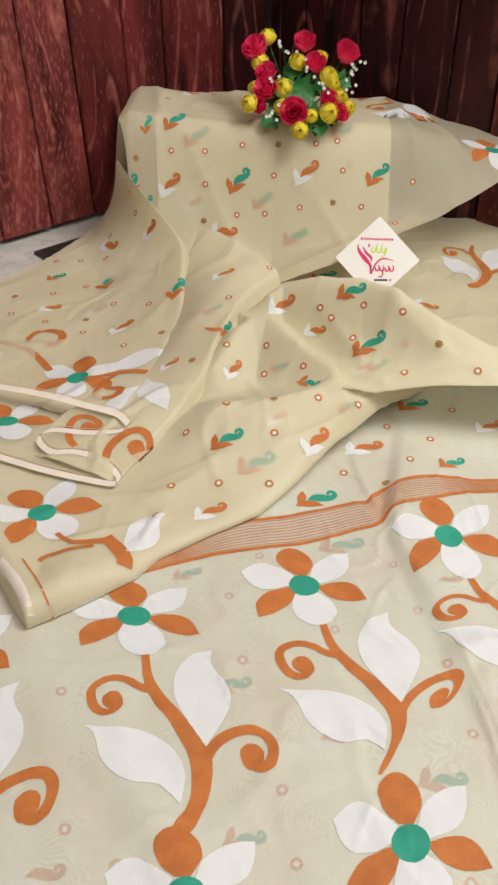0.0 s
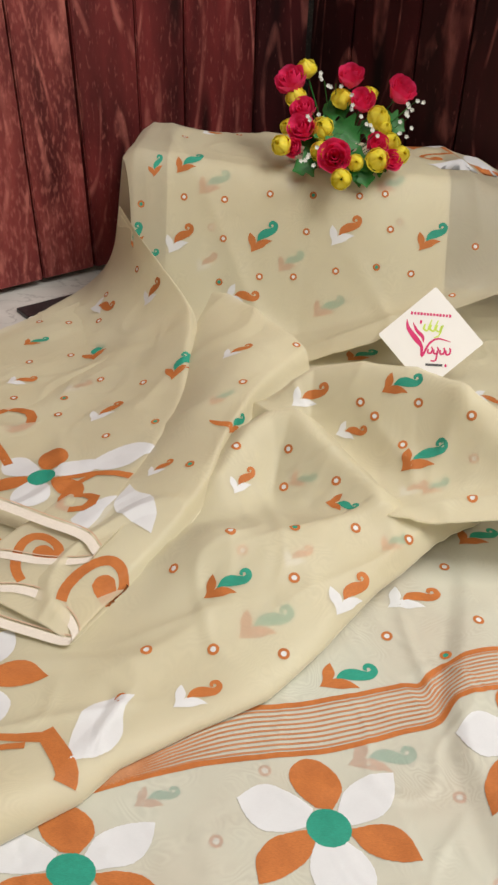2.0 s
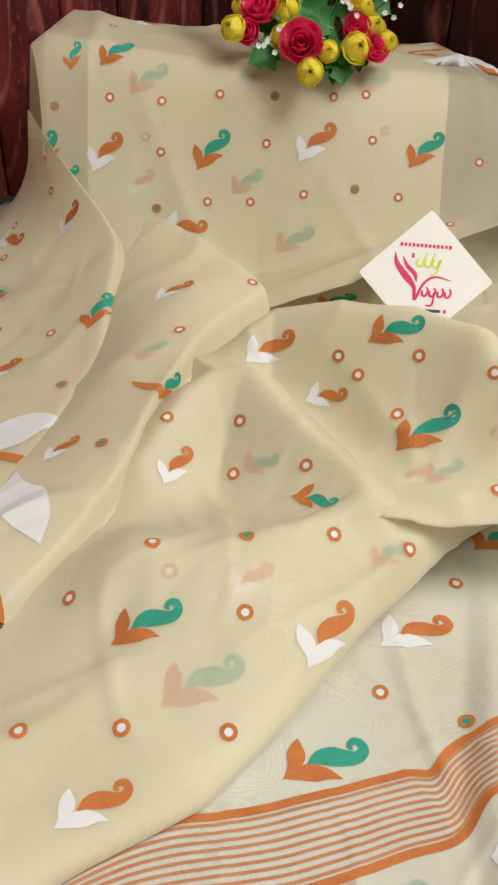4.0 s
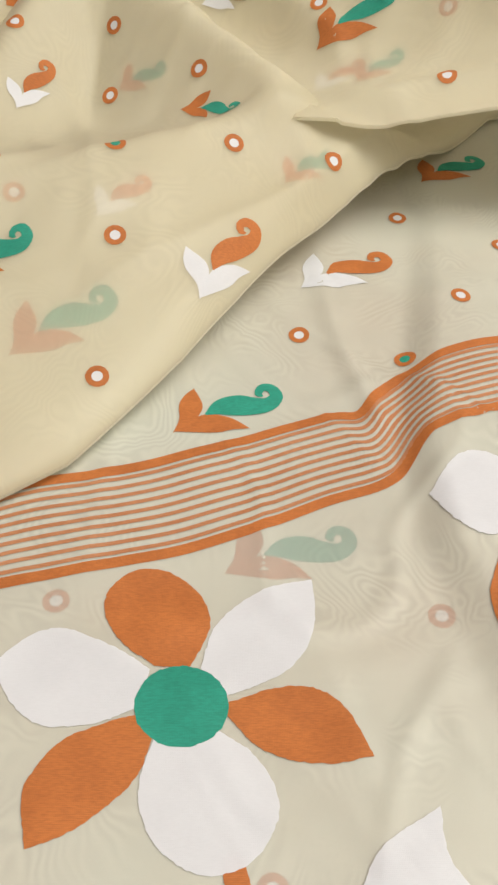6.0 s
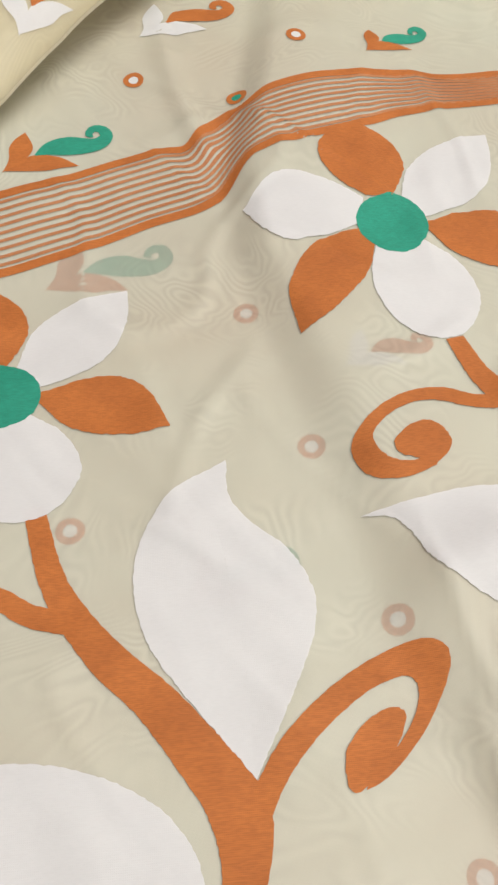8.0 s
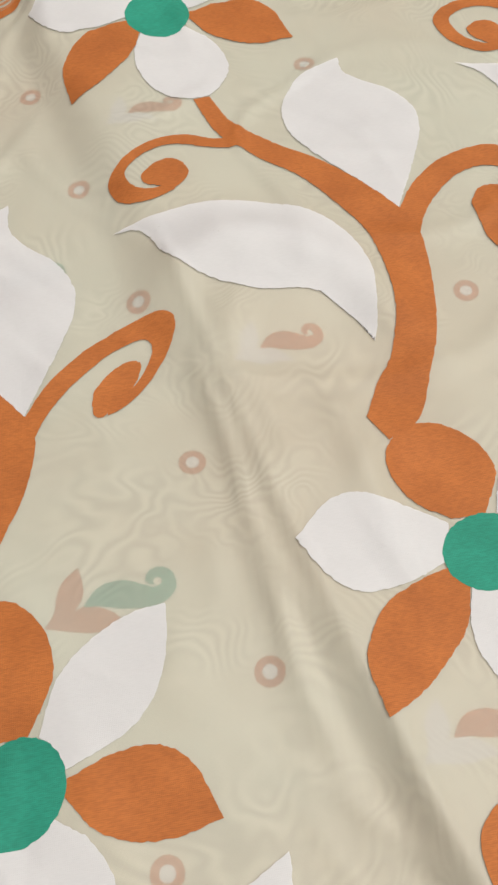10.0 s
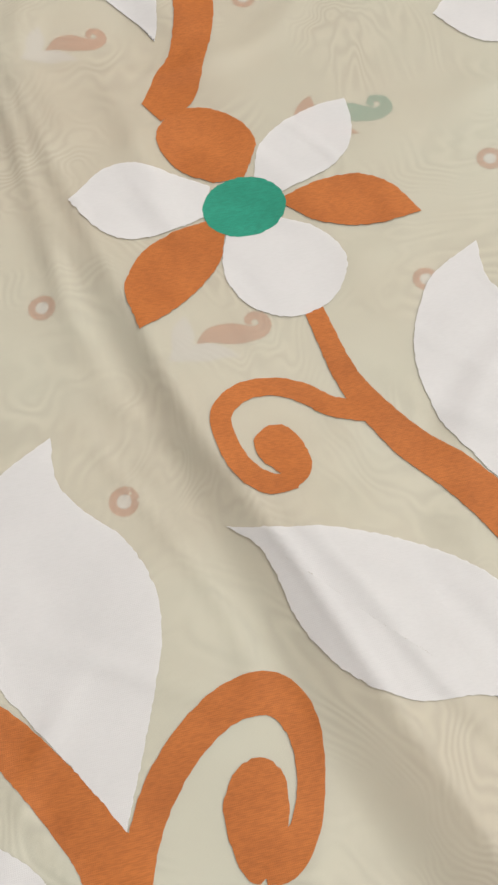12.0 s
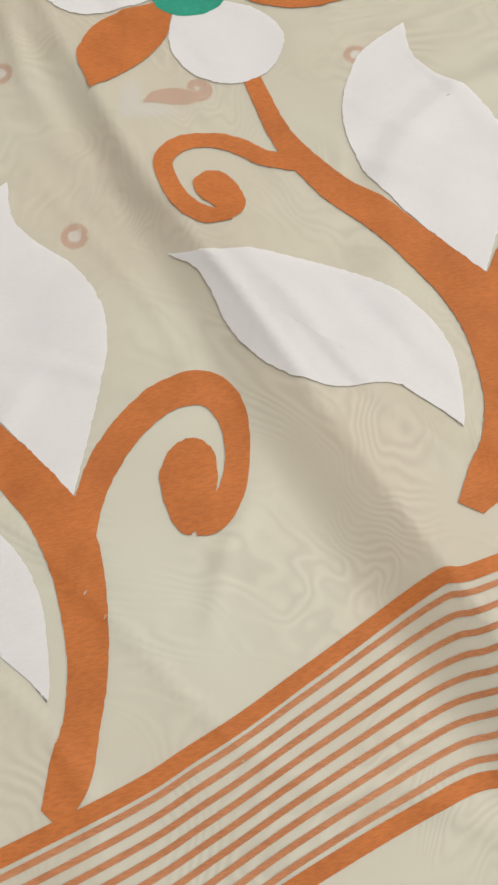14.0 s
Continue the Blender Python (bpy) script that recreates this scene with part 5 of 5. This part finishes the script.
for row in [
    ("w", -0.113, 1.382, 0.06, 18, 0.041),
    ("w", -0.208, 1.449, 0.021, -51, 0.052),
    ("g", -0.048, 1.195, 0.052, 49, 0.046),
    ("w", -0.133, 1.133, 0.023, 29, 0.046),
    ("r", -0.178, 1.156, 0.015, 0, 0.0082),
    ("r", -0.144, 1.234, 0.024, 0, 0.0082),
    ("r", -0.084, 1.205, 0.04, 0, 0.0082),
    ("r", -0.132, 1.431, 0.094, 0, 0.0082),
    ("r", -0.184, 1.455, 0.042, 0, 0.0082),
    ("n", -0.181, 1.195, 0.016, 0, 0.0082),
    ("n", -0.054, 1.116, 0.04, 0, 0.0082),
    ("r", -0.185, 1.406, 0.022, 0, 0.0082),
    ("r", -0.107, 1.098, 0.029, 0, 0.0082),
]:
    print_on("left", *row)
for row in [
    ("g", -0.275, 1.336, 0.012, 17, 0.035),
    ("g", -0.167, 1.29, 0.022, 69, 0.052),
    ("w", -0.265, 1.229, 0.011, 5, 0.037),
    ("r", -0.275, 1.414, 0.011, 0, 0.0082),
    ("r", -0.231, 1.411, 0.013, 0, 0.0082),
    ("r", -0.252, 1.287, 0.013, 0, 0.0082),
    ("r", -0.202, 1.31, 0.015, 0, 0.0082),
    ("r", -0.304, 1.221, 0.011, 0, 0.0082),
    ("r", -0.245, 1.197, 0.011, 0, 0.0082),
    ("n", -0.313, 1.279, 0.011, 0, 0.0082),
    ("r", 0.002, 0.881, 0.036, 0, 0.0082),
    ("w", 0.046, 0.984, 0.046, 38, 0.034),
    ("g", 0.136, 0.972, 0.052, -51, 0.034),
    ("g", 0.033, 0.848, 0.032, 6, 0.043),
    ("w", 0.147, 0.841, 0.034, 30, 0.047),
    ("w", 0.021, 0.747, 0.015, 12, 0.04),
    ("r", 0.047, 0.802, 0.021, 0, 0.0082),
    ("r", 0.104, 0.803, 0.023, 0, 0.0082),
]:
    print_on("folds", *row)
for row in [
    ("r", 0.05, 0.904, 0.062, 0, 0.0082),
    ("r", 0.109, 0.867, 0.048, 0, 0.0082),
    ("r", 0.163, 0.93, 0.058, 0, 0.0082),
    ("r", 0.214, 0.932, 0.048, 0, 0.0082),
    ("r", 0.095, 1.005, 0.044, 0, 0.0082),
    ("r", 0.097, 1.037, 0.069, 0, 0.0082),
    ("r", 0.145, 0.99, 0.067, 0, 0.0082),
    ("r", 0.044, 1.028, 0.074, 0, 0.0082),
    ("n", 0.107, 0.915, 0.066, 0, 0.0082),
    ("r", -0.008, 0.796, 0.021, 0, 0.0082),
    ("r", -0.019, 0.749, 0.015, 0, 0.0082),
    ("g", 0.17, 1.355, 0.011, 16, 0.05),
    ("w", 0.324, 1.281, 0.012, -46, 0.044),
]:
    print_on("folds", *row)
for row in [
    ("w", 0.012, 1.196, 0.085, 4, 0.037),
    ("g", 0.034, 1.055, 0.072, 26, 0.033),
    ("w", -0.044, 1.006, 0.044, 14, 0.03),
    ("n", -0.001, 1.012, 0.059, 0, 0.0082),
    ("r", 0.098, 1.223, 0.094, 0, 0.0082),
    ("r", 0.042, 1.135, 0.088, 0, 0.0082),
]:
    print_on("strip", *row)
for row in [
    ("w", 0.097, 1.102, 0.082, 6, 0.041),
    ("g", 0.189, 1.088, 0.114, -4, 0.042),
    ("w", 0.146, 1.08, 0.063, -19, 0.033),
    ("g", 0.209, 1.014, 0.067, 2, 0.05),
    ("r", 0.225, 1.067, 0.116, 0, 0.0082),
    ("r", 0.212, 1.042, 0.08, 0, 0.0082),
    ("r", 0.271, 0.965, 0.077, 0, 0.0082),
    ("r", 0.272, 1.033, 0.125, 0, 0.0082),
    ("r", 0.184, 1.075, 0.092, 0, 0.0082),
    ("n", 0.314, 0.987, 0.105, 0, 0.0082),
    ("r", 0.169, 1.09, 0.099, 0, 0.0082),
    ("r", 0.359, 0.952, 0.088, 0, 0.0082),
]:
    print_on("flap", *row)
for row in [
    ("g", 0.065, 0.815, 0.024, 9, 0.049),
    ("g", 0.188, 0.917, 0.043, 15, 0.03),
    ("w", 0.1, 0.876, 0.052, 19, 0.03),
    ("r", 0.062, 0.889, 0.056, 0, 0.0082),
    ("g", 0.099, 1.008, 0.046, -13, 0.03),
]:
    print_on("folds_u", *row)
for row in [
    ("w", -0.187, 1.214, 0.013, 7, 0.036),
]:
    print_on("left_u", *row)
for row in [
    ("g", 0.008, 1.105, 0.073, 13, 0.03),
]:
    print_on("strip_u", *row)
for row in [
    ("w", 0.206, 0.982, 0.06, 2, 0.03),
    ("g", 0.228, 0.98, 0.063, 8, 0.03),
    ("r", 0.276, 1.006, 0.093, 0, 0.0082),
]:
    print_on("flap_u", *row)
for row in [
    ("r", 0.256, 0.953, -0.001, 0, 0.0082),
    ("r", 0.194, 0.855, -0.001, 0, 0.0082),
    ("r", 0.276, 0.877, 0.005, 0, 0.0082),
    ("n", 0.243, 0.838, -0, 0, 0.0082),
    ("r", 0.308, 0.925, 0.001, 0, 0.0082),
    ("w", 0.197, 0.891, -0.001, 4, 0.052),
    ("g", 0.135, 0.793, -0.002, 3, 0.05),
    ("g", 0.31, 0.866, 0.001, 8, 0.037),
    ("g", 0.274, 0.986, 0.003, 10, 0.047),
    ("w", 0.37, 0.945, -0.001, 8, 0.041),
    ("r", 0.347, 0.995, -0.001, 0, 0.0082),
]:
    print_on("pallu", *row)
for row in [
    ("g", 0.157, 0.722, -0.004, -8, 0.05),
    ("g", 0.229, 0.446, -0.002, -11, 0.042),
    ("w", 0.306, 0.535, -0.001, -10, 0.034),
    ("w", 0.271, 0.667, 0.004, -5, 0.034),
    ("r", 0.367, 0.699, -0.003, 0, 0.0082),
    ("r", 0.41, 0.755, -0.003, 0, 0.0082),
    ("r", 0.299, 0.42, -0.001, 0, 0.0082),
    ("r", 0.285, 0.498, -0.004, 0, 0.0082),
    ("r", 0.274, 0.571, 0.001, 0, 0.0082),
    ("r", 0.255, 0.637, -0, 0, 0.0082),
    ("r", 0.237, 0.701, -0.001, 0, 0.0082),
    ("r", 0.403, 0.554, -0.002, 0, 0.0082),
    ("r", 0.26, 0.369, -0.001, 0, 0.0082),
    ("r", 0.315, 0.342, -0.003, 0, 0.0082),
    ("g", 0.403, 0.476, -0.003, -15, 0.041),
    ("w", 0.337, 0.384, 0.004, -6, 0.037),
    ("r", 0.171, 0.611, -0.002, 0, 0.0082),
    ("r", 0.095, 0.709, -0.001, 0, 0.0082),
]:
    print_on("pallu_u", *row)
for row in [
    ("r", 0.435, 0.4, -0.002, 0, 0.0082),
    ("r", 0.475, 0.446, -0.001, 0, 0.0082),
    ("g", 0.072, 0.391, -0.002, -7, 0.034),
    ("g", 0.004, 0.672, -0.002, 4, 0.032),
    ("w", -0.017, 0.435, 0.004, 10, 0.03),
    ("r", -0.081, 0.529, -0.001, 0, 0.0082),
    ("r", -0.051, 0.4, -0, 0, 0.0082),
    ("r", 0.119, 0.439, -0.001, 0, 0.0082),
    ("g", 0.208, 0.582, -0.001, -4, 0.037),
    ("w", 0.140, 0.481, -0.001, -6, 0.040),
    ("g", 0.050, 0.534, -0.001, -6, 0.040),
    ("w", -0.085, 0.356, -0.000, -6, 0.040),
    ("r", 0.065, 0.651, -0.001, 0, 0.0082),
    ("r", 0.082, 0.570, -0.001, 0, 0.0082),
    ("r", 0.130, 0.380, -0.002, 0, 0.0082),
    ("r", -0.007, 0.374, -0.001, 0, 0.0082),
]:
    print_on("pallu_u", *row)
